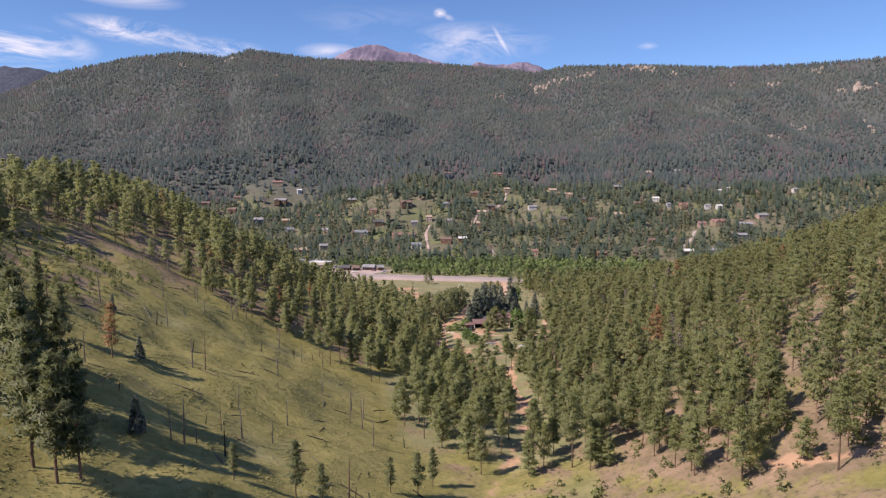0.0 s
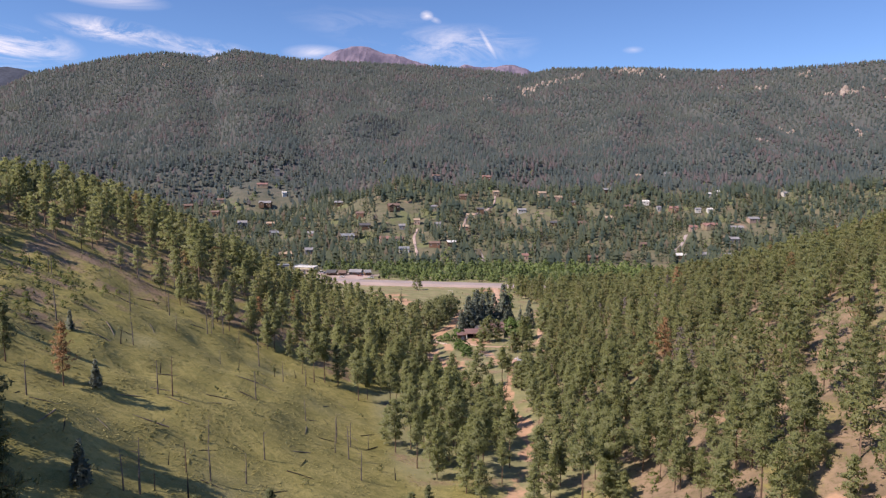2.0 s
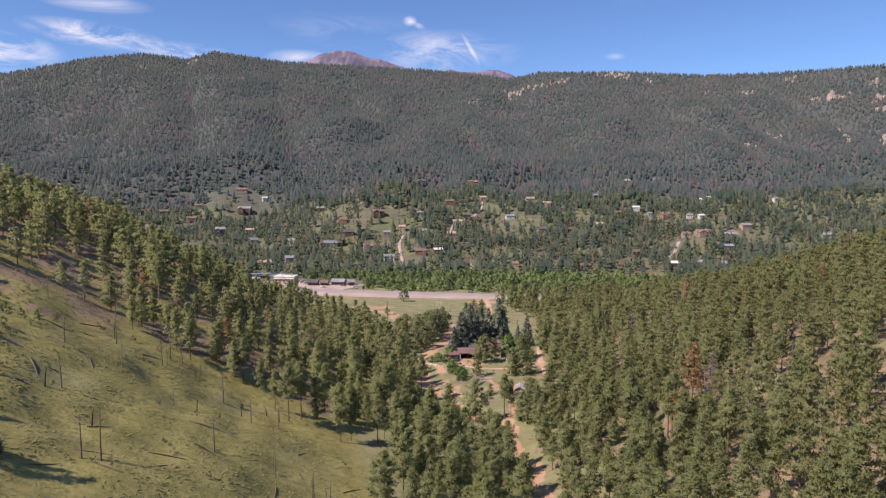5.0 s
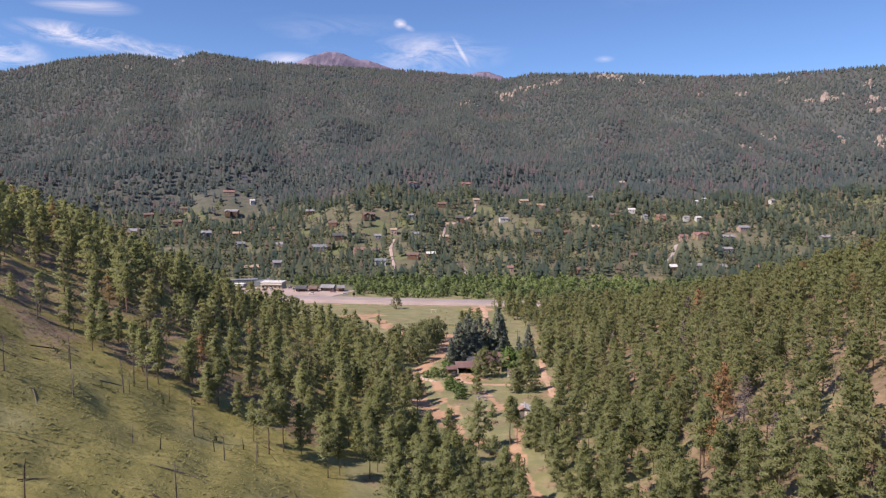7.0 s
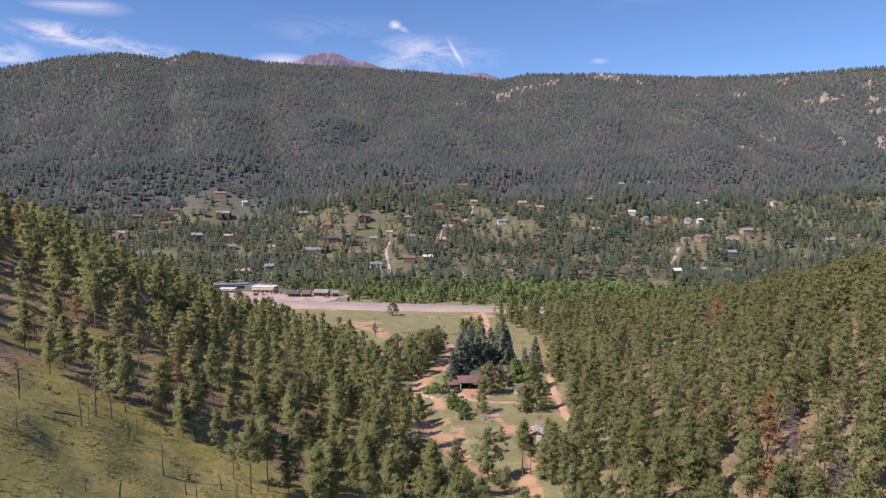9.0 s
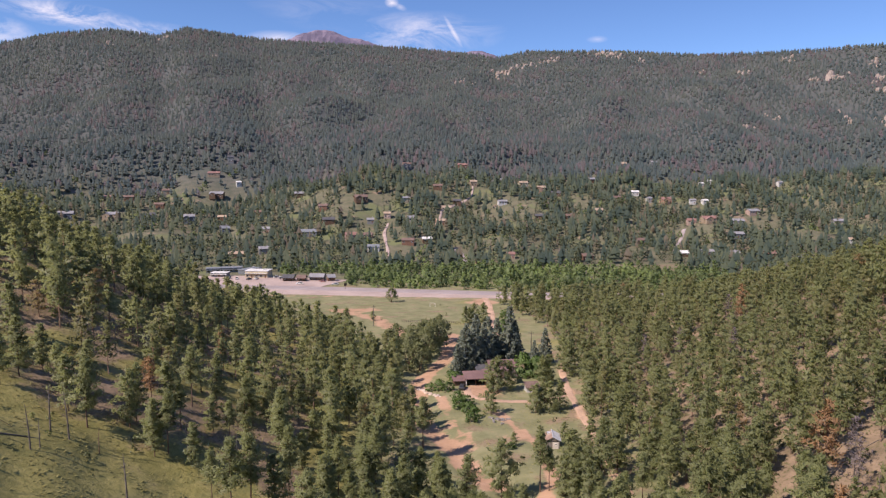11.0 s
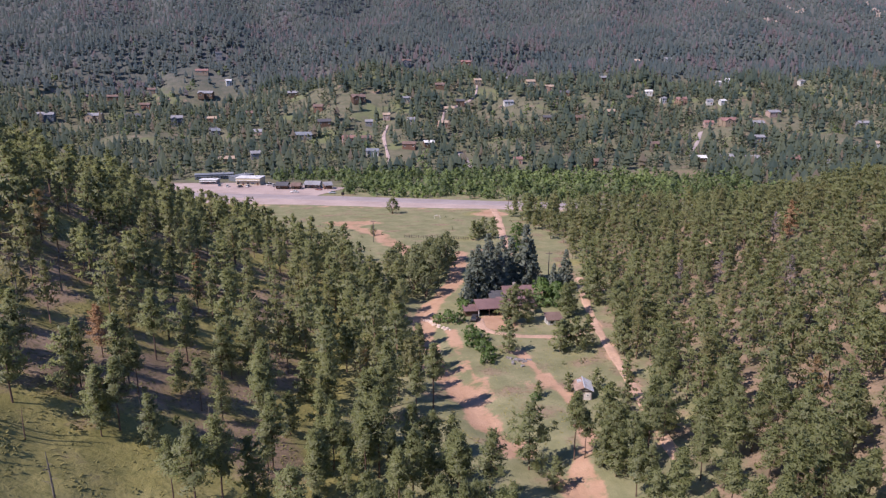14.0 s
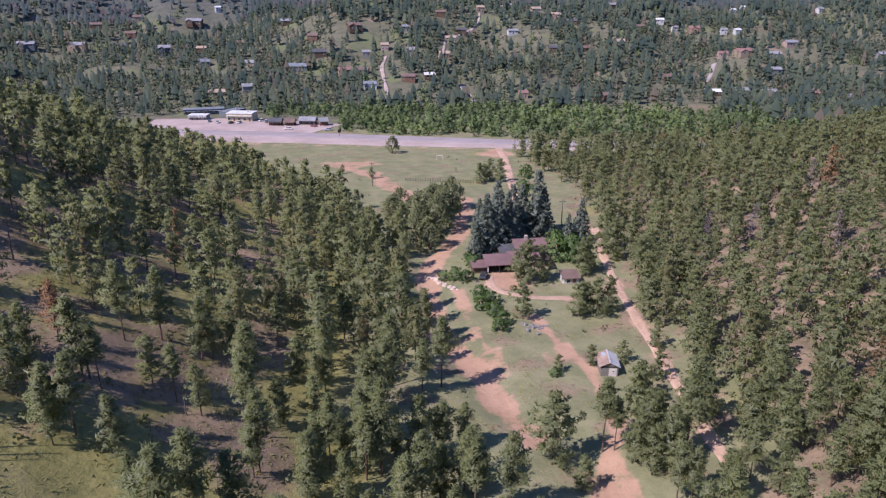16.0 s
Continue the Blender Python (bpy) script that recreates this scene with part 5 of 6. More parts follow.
def car(x, y, turn, paint, label, long=4.6, tall=1.5, group="cars parked by the highway"):
    t = empty("car", x, y, gz(x, y) + 0.27, turn)
    m = plain(label.split()[0] + "_car_paint", paint, 0.3, 0.05, 1.0, spec=0.6)
    bm = boxes((-long / 2, -0.88, 0.30, long / 2, 0.88, 0.88), bevel=0.12)
    part("body", bm, m, t)
    cab = bmesh.new()
    lo = [(-long * 0.36, -0.80), (long * 0.22, -0.80), (long * 0.22, 0.80), (-long * 0.36, 0.80)]
    hi = [(-long * 0.28, -0.66), (long * 0.08, -0.66), (long * 0.08, 0.66), (-long * 0.28, 0.66)]
    a = [cab.verts.new((px, py, 0.86)) for px, py in lo]
    b = [cab.verts.new((px, py, tall - 0.05)) for px, py in hi]
    cab.faces.new(b)
    for i in range(4):
        cab.faces.new((a[i], a[(i + 1) % 4], b[(i + 1) % 4], b[i]))
    part("windows", cab, M_glass, t, "dark car windows")
    part("roof", boxes((-long * 0.29, -0.67, tall - 0.05, long * 0.09, 0.67, tall + 0.02), bevel=0.02), m, t)
    for wx in (-long * 0.31, long * 0.31):
        for wy in (-0.80, 0.80):
            bm = bmesh.new()
            bmesh.ops.create_cone(bm, cap_ends=True, segments=14, radius1=0.33, radius2=0.33, depth=0.24, matrix=pose(wx, wy, 0.33, 90))
            wheel = part("wheel", bm, M_char, t)
            bm = bmesh.new()
            bmesh.ops.create_cone(bm, cap_ends=True, segments=10, radius1=0.19, radius2=0.19, depth=0.27, matrix=pose(wx, wy, 0.33, 90))
            part("rim", bm, M_zinc, wheel)
    for hy in (-0.62, 0.62):
        part("headlight", boxes((long / 2 - 0.05, hy - 0.16, 0.60, long / 2 + 0.02, hy + 0.16, 0.76)), M_trim, t)
    tagged(t, label, "car", group)


car(-37, 569, 165, (0.75, 0.75, 0.74), "white saloon car parked on the gravel lot", 5.0)
car(-13, 562, 172, (0.45, 0.50, 0.56), "silver car parked beside the highway")
car(-84, 603, 100, (0.70, 0.70, 0.70), "white pickup parked by the store", 5.2, 1.75)
car(-75, 599, 60, (0.08, 0.08, 0.09), "black car parked by the store")
car(-70, 600, 75, (0.66, 0.66, 0.65), "white car parked by the store")
car(-56, 606, 30, (0.72, 0.72, 0.72), "white van parked beside the cabins", 5.3, 1.9)
car(-52, 600, 20, (0.30, 0.31, 0.33), "grey car parked beside the cabins")
car(-90, 608, 95, (0.12, 0.16, 0.22), "dark blue car parked by the motel")
car(-22, 578, 150, (0.28, 0.10, 0.08), "red car parked before the shop")
car(32.8, 308.2, 70, (0.05, 0.05, 0.055), "black car parked beside the garage", 4.2, 1.45, "vehicle at the ranch")


# ---- fence, poles, signs ----
def pole(x, y, h, arm, label):
    t = empty("utility_pole", x, y, gz(x, y))
    V, T = tube([(0, 0, -0.8), (0, 0, h * 0.5), (0, 0, h)], [0.17, 0.14, 0.11], 8)
    p = new("pole", mesh_np("pole", V, T, [M_dead], smooth_shade=True))
    p.parent = t
    if arm:
        part("crossarm", boxes((-1.1, -0.06, h - 0.9, 1.1, 0.06, h - 0.76)), M_dead, t)
        for X in (-1.0, -0.5, 0.5, 1.0):
            part("insulator", boxes((X - 0.05, -0.05, h - 0.76, X + 0.05, 0.05, h - 0.58), bevel=0.015), M_glass, t)
    tagged(t, label, "utility pole", "poles in the valley")


pole(8, 414, 10, True, "tall grey wooden utility pole with a crossarm")
pole(83.5, 486, 8, True, "wooden utility pole beside the dirt lane")
pole(66.5, 350, 9, True, "wooden utility pole behind the ranch house")
pole(55, 560, 10, True, "wooden utility pole along the highway")
pole(-40, 604, 10, True, "wooden utility pole along the highway")

fence = empty("fence", 22, 422.5, 0)
fp0, fp1 = np.array([22, 422.5]), np.array([49, 413.8])
rails = []
for i in range(28):
    q = fp0 + (fp1 - fp0) * i / 27 - fp0
    zz = gz(*(q + fp0))
    part("post", boxes((q[0] - 0.08, q[1] - 0.08, zz - 0.4, q[0] + 0.08, q[1] + 0.08, zz + 1.15 + 0.08 * (i % 3)), bevel=0.01), M_char, fence)
    rails.append((q[0], q[1], zz))
for lift in (0.45, 0.95):
    for a, b in zip(rails[:-1:3], rails[3::3]):
        V, T = tube([(a[0], a[1], a[2] + lift), (b[0], b[1], b[2] + lift)], [0.05, 0.05], 5)
        r = new("rail", mesh_np("rail", V, T, [M_dead]))
        r.parent = fence
tagged(fence, "weathered post-and-rail fence across the meadow", "fence")

goal = empty("goal_frame", 42, 466, gz(42, 466), -15)
part("post", boxes((-1.5, -0.06, -0.3, -1.38, 0.06, 1.9)), M_trim, goal)
part("post", boxes((1.38, -0.06, -0.3, 1.5, 0.06, 1.9)), M_trim, goal)
part("crossbar", boxes((-1.5, -0.06, 1.9, 1.5, 0.06, 2.02)), M_trim, goal)
tagged(goal, "white goal frame standing in the meadow", "goal")

sign = empty("road_sign", -6, 540, gz(-6, 540) + 0.1, 10)
part("post", boxes((-0.1, -0.1, -0.5, 0.1, 0.1, 3.0)), M_dead, sign)
part("board", boxes((-0.9, -0.16, 2.4, 0.9, -0.10, 4.2), bevel=0.02), M_char, sign, "dark sign board")
tagged(sign, "dark road sign beside the highway", "sign")


# ---- single trees ----
def place_tree(kind, model, x, y, crown_mat, label, category, group="", scale=1.0, turn=0.0, bark=None):
    (tv, tt), (cv, ct, ti) = model
    t = empty(kind, x, y, gz(x, y), turn)
    o = new("trunk", mesh_np("trunk", tv, tt, [bark or M_bark], smooth_shade=True))
    c = new("crown", mesh_np("crown", cv, ct, [crown_mat], attrs={"tint": ti}, normals=crown_normals(cv, 0.0, cv[:, 2].max())))
    o.parent = c.parent = t
    t.scale = (scale, scale, scale)
    return tagged(t, label, category, group)


def row_of(kind, models, spots, crown_mat, label, category, group, bark=None, seed=5):
    r = random.Random(seed)
    first = {}
    for x, y, s in spots:
        k = r.randrange(len(models))
        turn = r.uniform(0, 360)
        if k in first:
            t = copy_thing(first[k], pose(x, y, gz(x, y), 0, 0, turn))
            t.scale = (s, s, s)
        else:
            first[k] = place_tree(kind, models[k], x, y, crown_mat, label, category, group, s, turn, bark)


big_spruce = [spruce(400 + i, 10, 28, 13, 0.42, 0.28) for i in range(3)]
row_of("blue_spruce", big_spruce, [(33.4, 322.5, 1.2), (36.8, 326, 1.75), (40.5, 328.5, 1.9), (38.5, 333, 1.7), (44.5, 332, 1.75), (47.5, 339, 1.8), (43, 340, 1.9), (39.2, 349, 1.1), (56.4, 343, 2.1), (59, 346, 1.5), (52, 346, 1.6), (67, 333, 1.4), (62.5, 331, 1.0)],
       M_spruce, "tall blue-grey spruce behind the ranch house", "tree", "spruces round the ranch")
yard = [(43.2, 303, 0.95), (41.6, 304.5, 0.8), (47.2, 304, 0.8), (49.3, 280.6, 0.72), (51.2, 281.5, 0.66), (53.4, 280.4, 0.75), (56.6, 281.9, 0.72), (63.3, 275, 0.9), (36.6, 281.4, 0.72), (54.2, 250.4, 0.5), (46.4, 241.5, 0.72), (48.2, 244.5, 0.62), (53, 237.2, 0.55), (40.5, 227.6, 0.42), (37.1, 256.5, 0.3), (30.8, 223.3, 0.5), (46.2, 233.2, 0.7),
        (28.0, 229.5, 1.02), (50.4, 257.8, 0.4), (44.2, 258.2, 0.36), (51.4, 413, 0.7), (54, 416, 0.62), (56.5, 418, 0.75), (60.2, 414.5, 0.8), (87, 458, 1.1), (84.5, 447, 0.9), (82, 466, 0.9),
        (70.5, 322, 1.0), (58.8, 306, 0.85), (70.3, 314.6, 1.0), (61, 309, 0.8), (58, 243, 0.75), (55, 235, 0.85), (44, 232, 0.8), (41, 228, 0.7), (59, 262, 0.5), (8, 428, 0.4), (-4, 440, 0.35), (34, 371, 0.35), (74, 300, 1.0), (75, 288, 0.95), (68, 262, 0.9), (66, 284, 0.7)]
yard_pines = [pine(170 + i, 12, 150, 18, 0.66, 0.1, 0.33, limbs=30, wide=0.2) for i in range(3)]
row_of("pine_tree", yard_pines, yard, M_needle, "rounded dark green pine standing in the yard", "tree", "pines of the valley floor")
left_group = [(-43.7, 81.6, 1.55), (-40.2, 79.5, 1.4), (-38.6, 81.6, 1.35), (-48, 88, 1.6), (-51.5, 93, 1.5), (-46.5, 94, 1.35), (-55.5, 97, 1.45), (-52, 101, 1.2), (-58, 88, 1.5), (-62, 100, 1.4), (-16, 101, 0.8), (-12, 100, 0.6), (3, 121, 0.75), (-2, 118, 0.6), (6, 128, 0.7), (-63, 130, 0.9), (-72, 140, 0.85), (-24, 96, 0.5)]
tall_pines = [pine(150 + i, 11, 150, 17, 0.5, 0.24, 0.17, limbs=34, wide=0.17) for i in range(3)]
row_of("pine_tree", tall_pines, left_group, M_needle_dark, "slender dark pine standing in open grassland", "tree", "pines in the grassland")
row_of("young_spruce", [spruce(430, 6, 16, 9, 0.42, 0.2)], [(-37.5, 97, 1.0), (-51, 135, 0.85), (68, 128, 0.7), (-66, 160, 0.7)], M_spruce, "small dark spruce standing alone in grass", "tree", "young spruces")
dry_pines = [pine(160 + i, 11, 80, 18, 0.5, 0.25, 0.19, wide=0.16) for i in range(2)]
row_of("dead_pine", dry_pines, DRY_SPOTS, M_needle_dry, "dying pine with rust-orange needles", "tree", "dying pines")
bare_pines = [pine(165 + i, 10, 70, 12, 0.55, 0.22, 0.2, wide=0.06) for i in range(2)]
row_of("bare_pine", bare_pines, BARE_SPOTS, M_twig,
       "leafless dead pine with grey-purple twigs", "tree", "bare dead pines", M_dead)
cottons = [broadleaf(500 + i, 9, 70, 22, 0.55, 0.42) for i in range(2)]
row_of("cottonwood", cottons, [(18, 337.8, 1.15), (21.9, 335.5, 1.2), (26, 350, 1.4), (29.5, 358.8, 1.45), (24.5, 360, 1.35), (34, 376, 1.3), (21, 361, 1.2), (20, 347, 1.3), (12.5, 362, 1.05), (28, 371, 1.2), (16, 373, 1.0), (13, 341, 0.9), (20.7, 487, 0.95)],
       M_shrub, "grey-green cottonwood with several stems", "tree", "cottonwoods of the valley floor", M_bark)
bushy = [broadleaf(520 + i, 4, 60, 20, 0.42, 0.75, 0.05) for i in range(2)]
row_of("bush", bushy, [(29.3, 295, 0.85), (31.3, 291, 0.8), (28.8, 288.5, 0.9), (30.6, 284.5, 0.85), (31.5, 279.5, 0.8), (30, 276, 0.7), (25.4, 308.6, 0.9), (27.8, 306.5, 0.8), (22.8, 309.5, 0.7), (56.2, 320, 1.7), (59.5, 318, 1.5), (57.5, 325, 1.7), (61.5, 323, 1.5), (38.5, 298.5, 0.35), (36.2, 255.2, 0.45), (32, 316.5, 0.9), (31, 320, 0.8), (62.5, 371, 0.9), (64, 390, 0.9), (67, 402, 1.0), (70, 396, 0.8), (72, 420, 1.1), (75, 430, 1.0)],
       M_broad, "bright green leafy bush with dense foliage", "bush", "bushes round the ranch", M_dead)


# ---- dead wood on the burnt slope ----
def snag(seed, h, mat, arms):
    rnd = np.random.RandomState(seed)
    lean = rnd.normal(size=2) * 0.05 * h
    pts = [(lean[0] * f * f, lean[1] * f * f, -0.4 + f * (h + 0.4)) for f in (0, 0.35, 0.7, 1.0)]
    pieces = [tube(pts, [0.16, 0.13, 0.09, 0.03], 6)]
    for i in range(arms):
        f = rnd.uniform(0.35, 0.95)
        a, ln = rnd.uniform(0, 6.28), rnd.uniform(0.5, 1.3)
        b = np.array([lean[0] * f * f, lean[1] * f * f, f * h])
        pieces.append(tube([b, b + np.array([math.cos(a) * ln, math.sin(a) * ln, ln * 0.35])], [0.035, 0.01], 3))
    V, T = join(pieces)
    return mesh_np("dead_tree", V, T, [mat], smooth_shade=True)


snags = [snag(600, 6, M_dead, 9), snag(601, 5, M_char, 3), snag(602, 7.5, M_dead, 16), snag(603, 3, M_char, 0), snag(604, 8, M_bark, 12)]
sr = random.Random(9)


def on_burn(n, seed):
    r, out = random.Random(seed), []
    while len(out) < n:
        x, y = r.uniform(-92, 4), r.uniform(98, 214)
        if ground_z(x, y) > 6 and y < 212 - 0.1 * x:
            out.append((x, y))
    return out


fixed = [(-40.9, 143.5, 4), (-38, 187, 3), (-28, 193, 0), (-60, 205, 2), (-50, 205, 2), (-12, 160, 0), (-9, 161, 0)]
for i, (x, y, k) in enumerate(fixed + [(x, y, sr.choice((0, 0, 1, 2, 2, 3, 4))) for x, y in on_burn(46, 3)] + [(sr.uniform(-80, -20), sr.uniform(212, 262), 2) for _ in range(18)] + [(sr.uniform(40, 120), sr.uniform(120, 220), sr.choice((2, 4))) for _ in range(16)]):
    s = new("dead_tree", snags[k])
    q = sr.uniform(0.55, 1.1) if i >= len(fixed) else 0.95
    s.matrix_world = pose(x, y, gz(x, y), 0, 0, sr.uniform(0, 360)) @ Matrix.Diagonal((q, q, q, 1))
    tagged(s, ("grey bare standing dead tree", "charred black standing trunk", "grey dead tree with thin bare branches", "short charred stump on the slope", "brown dead trunk with broken limbs")[k], "dead tree", "standing dead trees")
lv, lt_ = tube([(-3, 0, 0.10), (0, 0.12, 0.12), (3, 0, 0.08)], [0.12, 0.10, 0.04], 6)
log_mesh = [mesh_np("fallen_log", lv, lt_, [m], smooth_shade=True) for m in (M_dead, M_char)]
for x, y in on_burn(95, 4) + [(sr.uniform(60, 125), sr.uniform(110, 220)) for _ in range(24)]:
    k = sr.randrange(2)
    s = new("fallen_log", log_mesh[k])
    a = sr.uniform(0, 360)
    dx, dy = math.cos(radians(a)), math.sin(radians(a))
    q = sr.uniform(0.4, 1.1)
    dz = gz(x + 2 * dx, y + 2 * dy) - gz(x - 2 * dx, y - 2 * dy)
    s.matrix_world = Matrix.Translation((x, y, gz(x, y))) @ Euler((0, -math.atan2(dz, 4), radians(a))).to_matrix().to_4x4() @ Matrix.Diagonal((q, q, q, 1))
    tagged(s, ("grey fallen log lying in the grass", "charred fallen log lying in the grass")[k], "log", "fallen logs")


# ---- shrubs, grass, willows, village trees: past counting ----
def cluster(name, kinds, where, lo, hi, seed, crown, label, category, bark=None, dry=None, fresh=None):
    w, r = Wood(), np.random.RandomState(seed)
    P = np.column_stack([where, ground_z(where[:, 0], where[:, 1]) - 0.05])
    w.plant(kinds, P, r.uniform(lo, hi, len(P)), r, 0, 1, dry, 0.42, None if fresh is None else fresh(P[:, 0], P[:, 1]))
    return w.build(name, [crown, bark or M_dead], label, category)


shrub_kinds = [(None, unit(broadleaf(540 + i, 4, 10, 8, 0.85, 0.65, 0.05), 4)[1]) for i in range(3)]


def shrub_density(X, Y):
    d_l, d_r = knots(Y, FOOT_L) - X, X - knots(Y, FOOT_R)
    den = np.where(d_l > 4, 0.15 + 0.16 * (wave(X, Y, 28, 81) > 0.2), 0.08)
    den = np.where((X < -62) & (Y > 130), 0.42, den)
    den = np.where(d_r > 0, 0.3, den)
    den = np.where((d_l < 2) & (d_r < 0) & (Y > 236), 0.05, den)
    den = np.maximum(den, 0.6 * open_foot(X, Y))
    near = np.minimum(near_line(X, Y, ROAD), near_line(X, Y, DRIVE))
    near = np.minimum(near, near_line(X, Y, LANE))
    near = np.minimum(near, np.minimum(near_line(X, Y, WASH_W) - 2, np.minimum(near_line(X, Y, WASH_E) - 1, near_line(X, Y, TRACK) - 0.5)))
    built = (X > 29) & (X < 57) & (Y > 298) & (Y < 329)
    return np.where((near < 3) | built | (np.abs(X - gully_x(Y)) < 5) | (Y > near_highway(X) - 25), 0, den)


cluster("shrubs", shrub_kinds, spread_points(-120, 170, 75, 470, 4.3, shrub_density, 82), 0.4, 1.5, 83, M_shrub, "low grey-green shrubs scattered over the slopes", "shrubs")


def brush_density(X, Y):
    d_r = X - knots(Y, FOOT_R)
    den = (d_r > 6) * (1 - open_foot(X, Y)) * smooth(0.15, 0.6, wave(X, Y, 22, 95)) * 0.7
    den = np.maximum(den, (X < -70) * (X > -112) * (Y > 150) * (Y < 209) * smooth(-6, 8, -70 - X) * 0.8)
    den = np.maximum(den, 0.4 * open_foot(X, Y) * (X > gully_x(Y) + 5))
    den = np.maximum(den, (X < -24) * (X > -75) * (Y > 205) * (Y < 300) * smooth(0.3, 0.7, wave(X, Y, 16, 96)) * 0.45)
    return np.where(X > 0.75 * Y + 10, 0, den)


brush_kinds = [(None, unit(broadleaf(550 + i, 4, 24, 7, 0.62, 0.5, 0.0), 4)[1]) for i in range(3)]
cluster("oak_brush", brush_kinds, spread_points(-115, 230, 100, 400, 3.4, brush_density, 97), 0.9, 2.4, 98, M_brush, "green oak brush in thickets on the slopes", "shrubs")


def willow_density(X, Y):
    hw = near_highway(X)
    lot = (X < -8) & (Y < np.where(X < -58, 668, 622))
    return np.where((Y > hw + 13) & (Y < hw + 138 + 14 * wave(X, Y, 60, 84)) & ~lot & (Y < 660) & (((X - 246) / 36) ** 2 + ((Y - 622) / 22) ** 2 > 1), 0.72 + 0.4 * wave(X, Y, 26, 82), 0)


willow_kinds = [(None, unit(broadleaf(560 + i, 7, 22, 6, 1.3, 0.5, 0.02), 7)[1]) for i in range(4)]
M_willow = leafage("willow_leaves", (0.10, 0.142, 0.07), (0.255, 0.335, 0.12), through=0.42)
cluster("willows", willow_kinds, spread_points(-260, 460, 470, 665, 5.6, willow_density, 85), 3, 9, 86, M_willow, "band of bright green willows along the river", "trees", M_bark, None,
        lambda X, Y: 0.7 * np.exp(-(((X - 165) / 34) ** 2 + ((Y - 588) / 26) ** 2)) + 0.25 * wave(X, Y, 35, 84) - 0.05)


def hamlet_density(X, Y):
    s = (Y - 650) / 1080
    return smooth(0.0, 0.02, s) * (1 - smooth(0.3, 0.42, s)) * (0.10 + 0.10 * wave(X, Y, 90, 87))


cluster("aspens", [(None, k[1]) for k in willow_kinds], spread_points(-420, 620, 650, 1110, 11, hamlet_density, 88), 4, 8, 89, M_willow, "light green aspens and shrubs among the houses", "trees")


def blades(n, seed):
    """Tufts of tall grass over the open slope and the yard."""
    r = np.random.RandomState(seed)
    X, Y = r.uniform(-95, 62, n), 72 + 250 * r.uniform(0, 1, n) ** 1.15
    d_l = knots(Y, FOOT_L) - X
    keep = ((d_l > -14) | (Y > 236)) & (np.abs(X - gully_x(Y)) > 4) & (near_line(X, Y, WASH_W) > 4) & (near_line(X, Y, WASH_E) > 3) & (near_line(X, Y, TRACK) > 2.5) & (near_line(X, Y, ROAD) > 2.2) & (near_line(X, Y, DRIVE) > 2.2) & ~((X > 29) & (X < 57) & (Y > 298))
    keep &= wave(X, Y, 11, 91) + r.normal(size=n) * 0.6 > -0.1
    X, Y = X[keep], Y[keep]
    Z = ground_z(X, Y)
    m = len(X)
    a = r.uniform(0, 6.283, m)
    h, w = r.uniform(0.1, 0.34, m), r.uniform(0.08, 0.28, m)
    c, s = np.cos(a) * w, np.sin(a) * w
    base = np.stack([X, Y, Z - 0.05], 1)
    V = np.stack([base + np.stack([-c, -s, 0 * c], 1), base + np.stack([c, s, 0 * c], 1), base + np.stack([-s * 2.2 * h / w, c * 2.2 * h / w, 0.45 * h], 1)], 1).reshape(-1, 3)
    t = np.repeat(r.uniform(0, 1, m), 3)
    me = mesh_np("grass", V, np.arange(3 * m).reshape(-1, 3), [leafage("grass_blades", (0.20, 0.19, 0.07), (0.36, 0.325, 0.13), through=0.3)], attrs={"tint": t}, normals=np.tile([0.0, 0.0, 1.0], (3 * m, 1)))
    return tagged(new("grass", me), "tall dry green grass in uneven tufts", "grass", kind="stuff")


blades(130000, 92)


# far woods
CLEARINGS = [(-178, 985, 42, 40), (4, 828, 26, 28), (28, 858, 12, 12), (172, 850, 40, 30), (-190, 785, 50, 34), (-262, 860, 34, 16), (246, 626, 36, 26), (55, 686, 26, 20), (-142, 783, 26, 20), (415, 784, 34, 22), (463, 736, 24, 24), (263, 861, 14, 20), (41, 771, 8, 12)]


def far_density(X, Y):
    s = (Y - 650) / 1080
    village = smooth(0.0, 0.05, s) * (1 - smooth(0.2, 0.31, s))
    d = 0.9 + 0.12 * wave(X, Y, 120, 71)
    d = d - village * (0.16 + 0.45 * wave(X, Y, 70, 72))
    for cx, cy, rx, ry in CLEARINGS:
        d = np.where(((X - cx) / rx) ** 2 + ((Y - cy) / ry) ** 2 < 1 + 0.5 * wave(X, Y, 25, 78), d * 0.16, d)
    d = np.where(Y > 1730 - 0.00032 * X ** 2 + 45, 0, d)
    for hx, hy in HOUSE_SPOTS:
        d = np.where((np.abs(X - hx) < 7) & (Y > hy - 13) & (Y < hy + 7), d * 0.08, np.where((np.abs(X - hx) < 6) & (Y > hy - 34) & (Y < hy), d * 0.5, d))
    for lane in LANES:
        d = np.where(near_line(X, Y + 3, lane) < 5.5, d * 0.12, d)
    d = np.where((Y < 640) & ((X < 262) | (Y < near_highway(X) + 25)), 0, d)
    return np.where(np.abs(X) > Y * 0.95 + 60, 0, d)


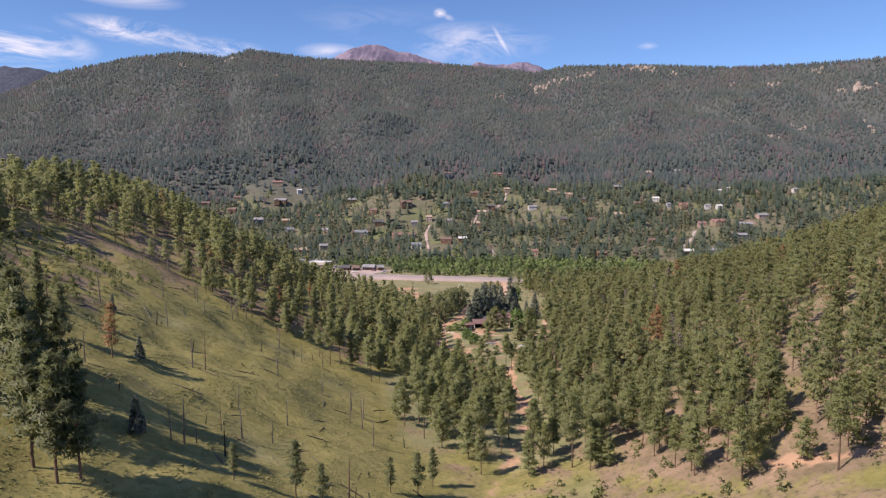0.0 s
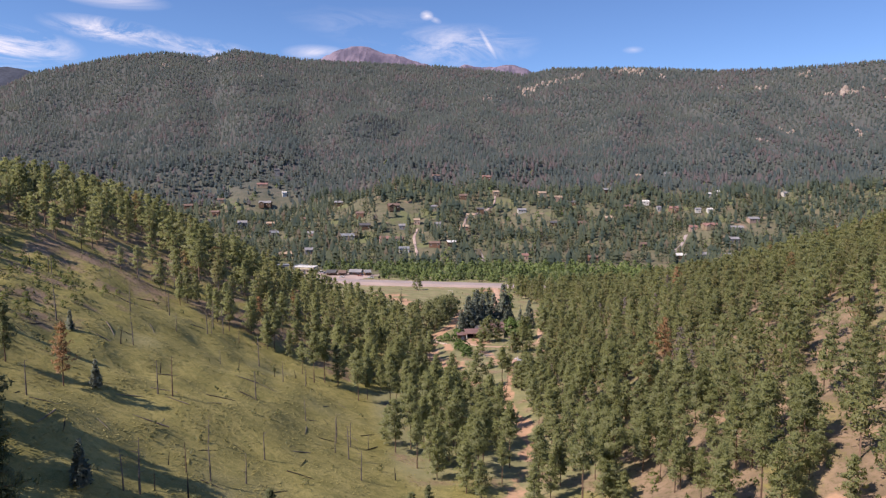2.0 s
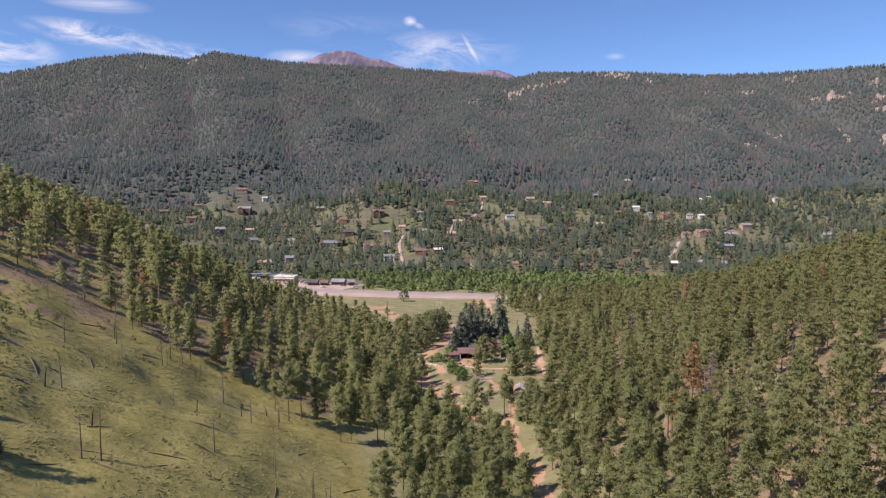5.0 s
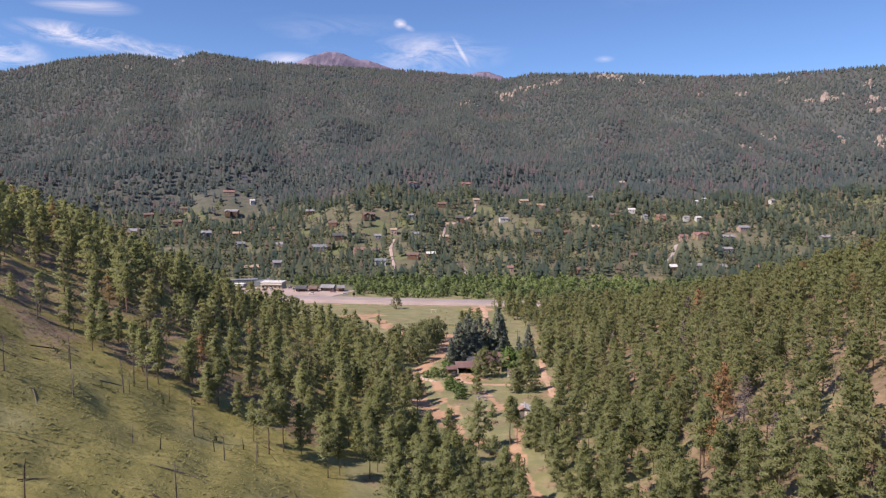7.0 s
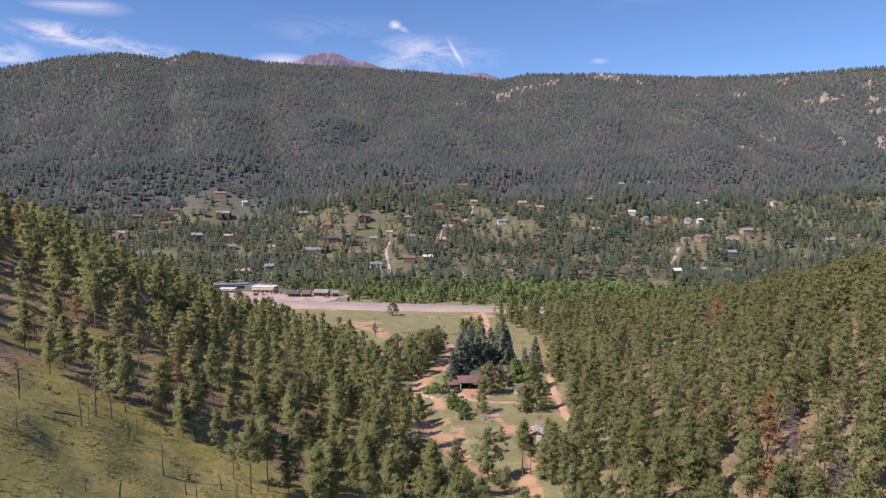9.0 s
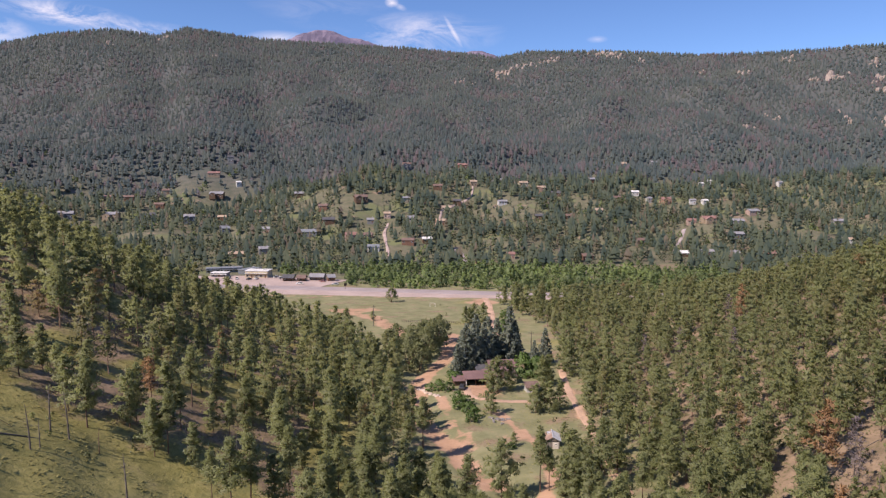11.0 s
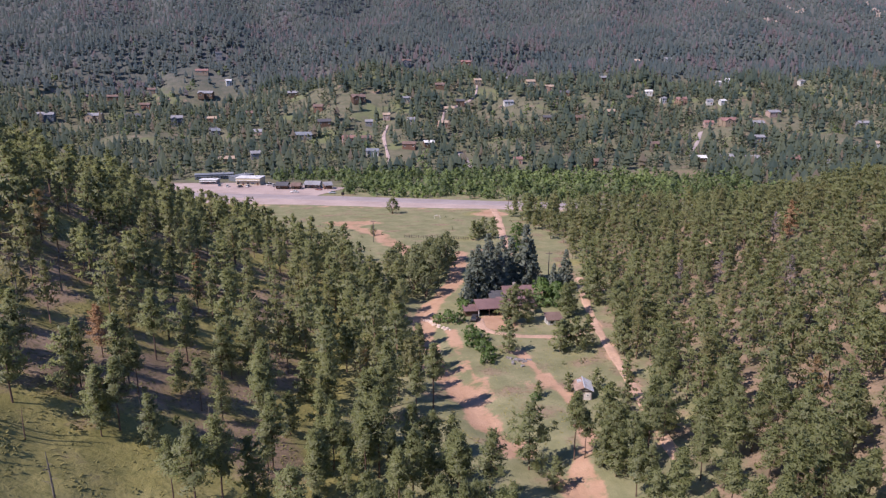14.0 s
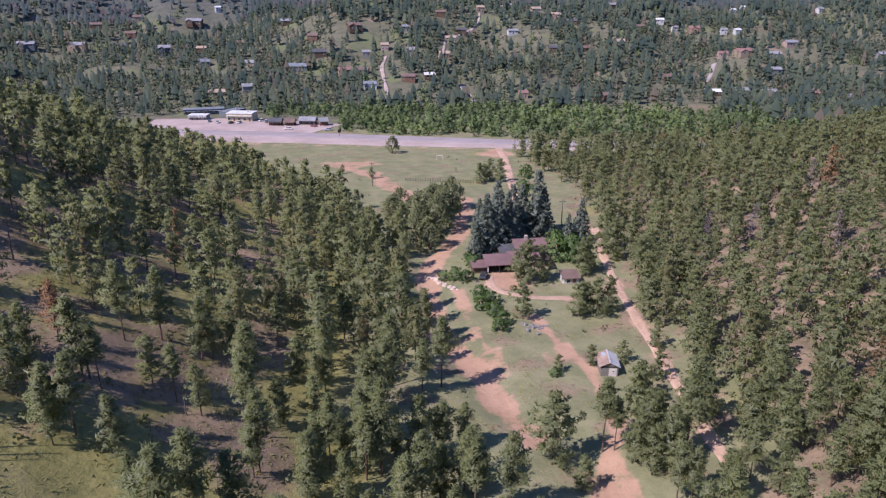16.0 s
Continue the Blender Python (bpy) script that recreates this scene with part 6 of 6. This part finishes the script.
HOUSE_SPOTS += [(-101, 650), (-112, 650), (-90, 650), (-80, 640)]
woods = Wood()
r2 = np.random.RandomState(75)
hamlet = [(None, unit(pine(240 + i, 12, 18, 3, 1.55, 0.14, 0.22, limbs=8, bones=False, wide=0.36), 12)[1]) for i in range(4)]
# last tint of each tier is its tip, painted lighter as if sunlit
spires = [(None, (*far_tree(450 + i, i % 4 == 0, True), np.tile([0.3, 0.35, 0.3, 0.4, 0.3, 0.55], 3))) for i in range(6)]
hp = spread_points(-700, 760, 470, 960, 6.0, far_density, 73)
dark = r2.uniform(size=len(hp)) < 0.46 + 0.35 * wave(hp[:, 0], hp[:, 1], 60, 79) + 0.3 * smooth(840, 950, hp[:, 1])
for kinds, some, lo, hi, tone in ((hamlet, hp[~dark], 6, 13.5, 0.06), (spires, hp[dark], 8, 16, -0.2)):
    woods.plant(kinds, np.column_stack([some, ground_z(some[:, 0], some[:, 1]) - 0.3]), r2.uniform(lo, hi, len(some)), r2, 1, 1, (r2.uniform(size=len(some)) < 0.05) * 0.8, 0.25,
                tone + 0.2 * wave(some[:, 0], some[:, 1], 45, 83))
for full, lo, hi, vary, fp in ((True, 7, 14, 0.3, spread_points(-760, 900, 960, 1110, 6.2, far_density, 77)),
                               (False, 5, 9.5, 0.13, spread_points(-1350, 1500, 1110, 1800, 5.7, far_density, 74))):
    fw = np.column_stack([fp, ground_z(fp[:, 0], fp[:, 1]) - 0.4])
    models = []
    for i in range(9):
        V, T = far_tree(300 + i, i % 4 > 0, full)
        # tier tips again tinted lighter than their rims, as painted light
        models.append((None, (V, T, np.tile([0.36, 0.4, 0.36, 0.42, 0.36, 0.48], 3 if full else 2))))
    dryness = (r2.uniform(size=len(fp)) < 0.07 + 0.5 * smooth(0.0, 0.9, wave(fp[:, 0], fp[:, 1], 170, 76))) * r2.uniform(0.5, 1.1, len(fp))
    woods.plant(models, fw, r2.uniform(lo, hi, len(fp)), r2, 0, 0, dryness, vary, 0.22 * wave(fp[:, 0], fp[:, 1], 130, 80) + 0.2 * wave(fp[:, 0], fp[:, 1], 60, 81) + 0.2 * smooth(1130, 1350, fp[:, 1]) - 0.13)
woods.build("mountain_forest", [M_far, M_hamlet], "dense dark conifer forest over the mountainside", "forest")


# ---- rocks ----
def rock_mesh(seed, n, spread, size, mat, tall=1.0):
    rnd = np.random.RandomState(seed)
    bm = bmesh.new()
    for i in range(n):
        p = rnd.normal(size=3) * spread
        s = size * rnd.uniform(0.4, 1.2)
        b = bmesh.ops.create_icosphere(bm, subdivisions=2, radius=1.0)
        for v in b["verts"]:
            k = 1 + 0.35 * noise.noise(v.co * 1.3 + Vector((seed + i * 3.1, 0, 0)))
            v.co = Vector((v.co.x * s * k * 1.2 + p[0], v.co.y * s * k + p[1], v.co.z * s * k * tall + abs(p[2]) * 0.15))
    me = bpy.data.meshes.new("rock")
    bm.to_mesh(me)
    bm.free()
    me.materials.append(mat)
    return me


crags = [rock_mesh(700 + i, 1, 0.0, 5.0, M_granite, 1.25) for i in range(5)]
rr_ = random.Random(21)
for x, y, q in OUTCROPS:
    t = empty("rock_outcrop", x, y, gz(x, y))
    for i in range(12):
        o = new("rock", crags[rr_.randrange(5)])
        o.parent = t
        dx, dy, k = rr_.gauss(0, 11) * q, rr_.gauss(0, 7) * q, q * rr_.uniform(0.35, 1.1)
        o.matrix_basis = pose(dx, dy, gz(x + dx, y + dy) - gz(x, y), 0, 0, rr_.uniform(0, 360)) @ Matrix.Diagonal((k, k, k * rr_.uniform(0.8, 1.6), 1))
    tagged(t, "pale granite outcrop breaking through the forest", "rocks", "granite outcrops")
M_pale = plain("pale_rock", (0.62, 0.50, 0.43), 0.9, 0.2, 0.3)
stones = [rock_mesh(720 + i, 1, 0.0, 0.55, M_pale, 0.7) for i in range(4)]
for i in range(26):
    f = i / 25
    x, y = 19.2 + 5.0 * f + rr_.uniform(-0.6, 0.6), 313.5 - 11.5 * f + rr_.uniform(-0.6, 0.6)
    o = new("boulder", stones[i % 4])
    q = rr_.uniform(0.5, 1.3)
    o.matrix_world = pose(x, y, gz(x, y) + 0.05, 0, 0, rr_.uniform(0, 360)) @ Matrix.Diagonal((q, q, q, 1))
    tagged(o, "pale pinkish boulder beside the wash", "rock", "boulders beside the wash")
M_scrap = plain("grey_scrap", (0.30, 0.28, 0.27), 0.7, 0.6, 0.3, metal=0.1)
for i in range(16):
    x, y = 37.6 + rr_.gauss(0, 1.2), 276.5 + rr_.gauss(0, 1.2)
    w = rr_.uniform(0.3, 0.9)
    o = part("scrap", boxes((-w, -0.3, -0.1, w, 0.3, rr_.uniform(0.15, 0.6)), bevel=0.05), M_scrap)
    o.matrix_world = pose(x, y, gz(x, y), rr_.uniform(-10, 10), rr_.uniform(-10, 10), rr_.uniform(0, 360))
    tagged(o, "grey piece of scrap lying in the yard", "scrap", "scrap heap")
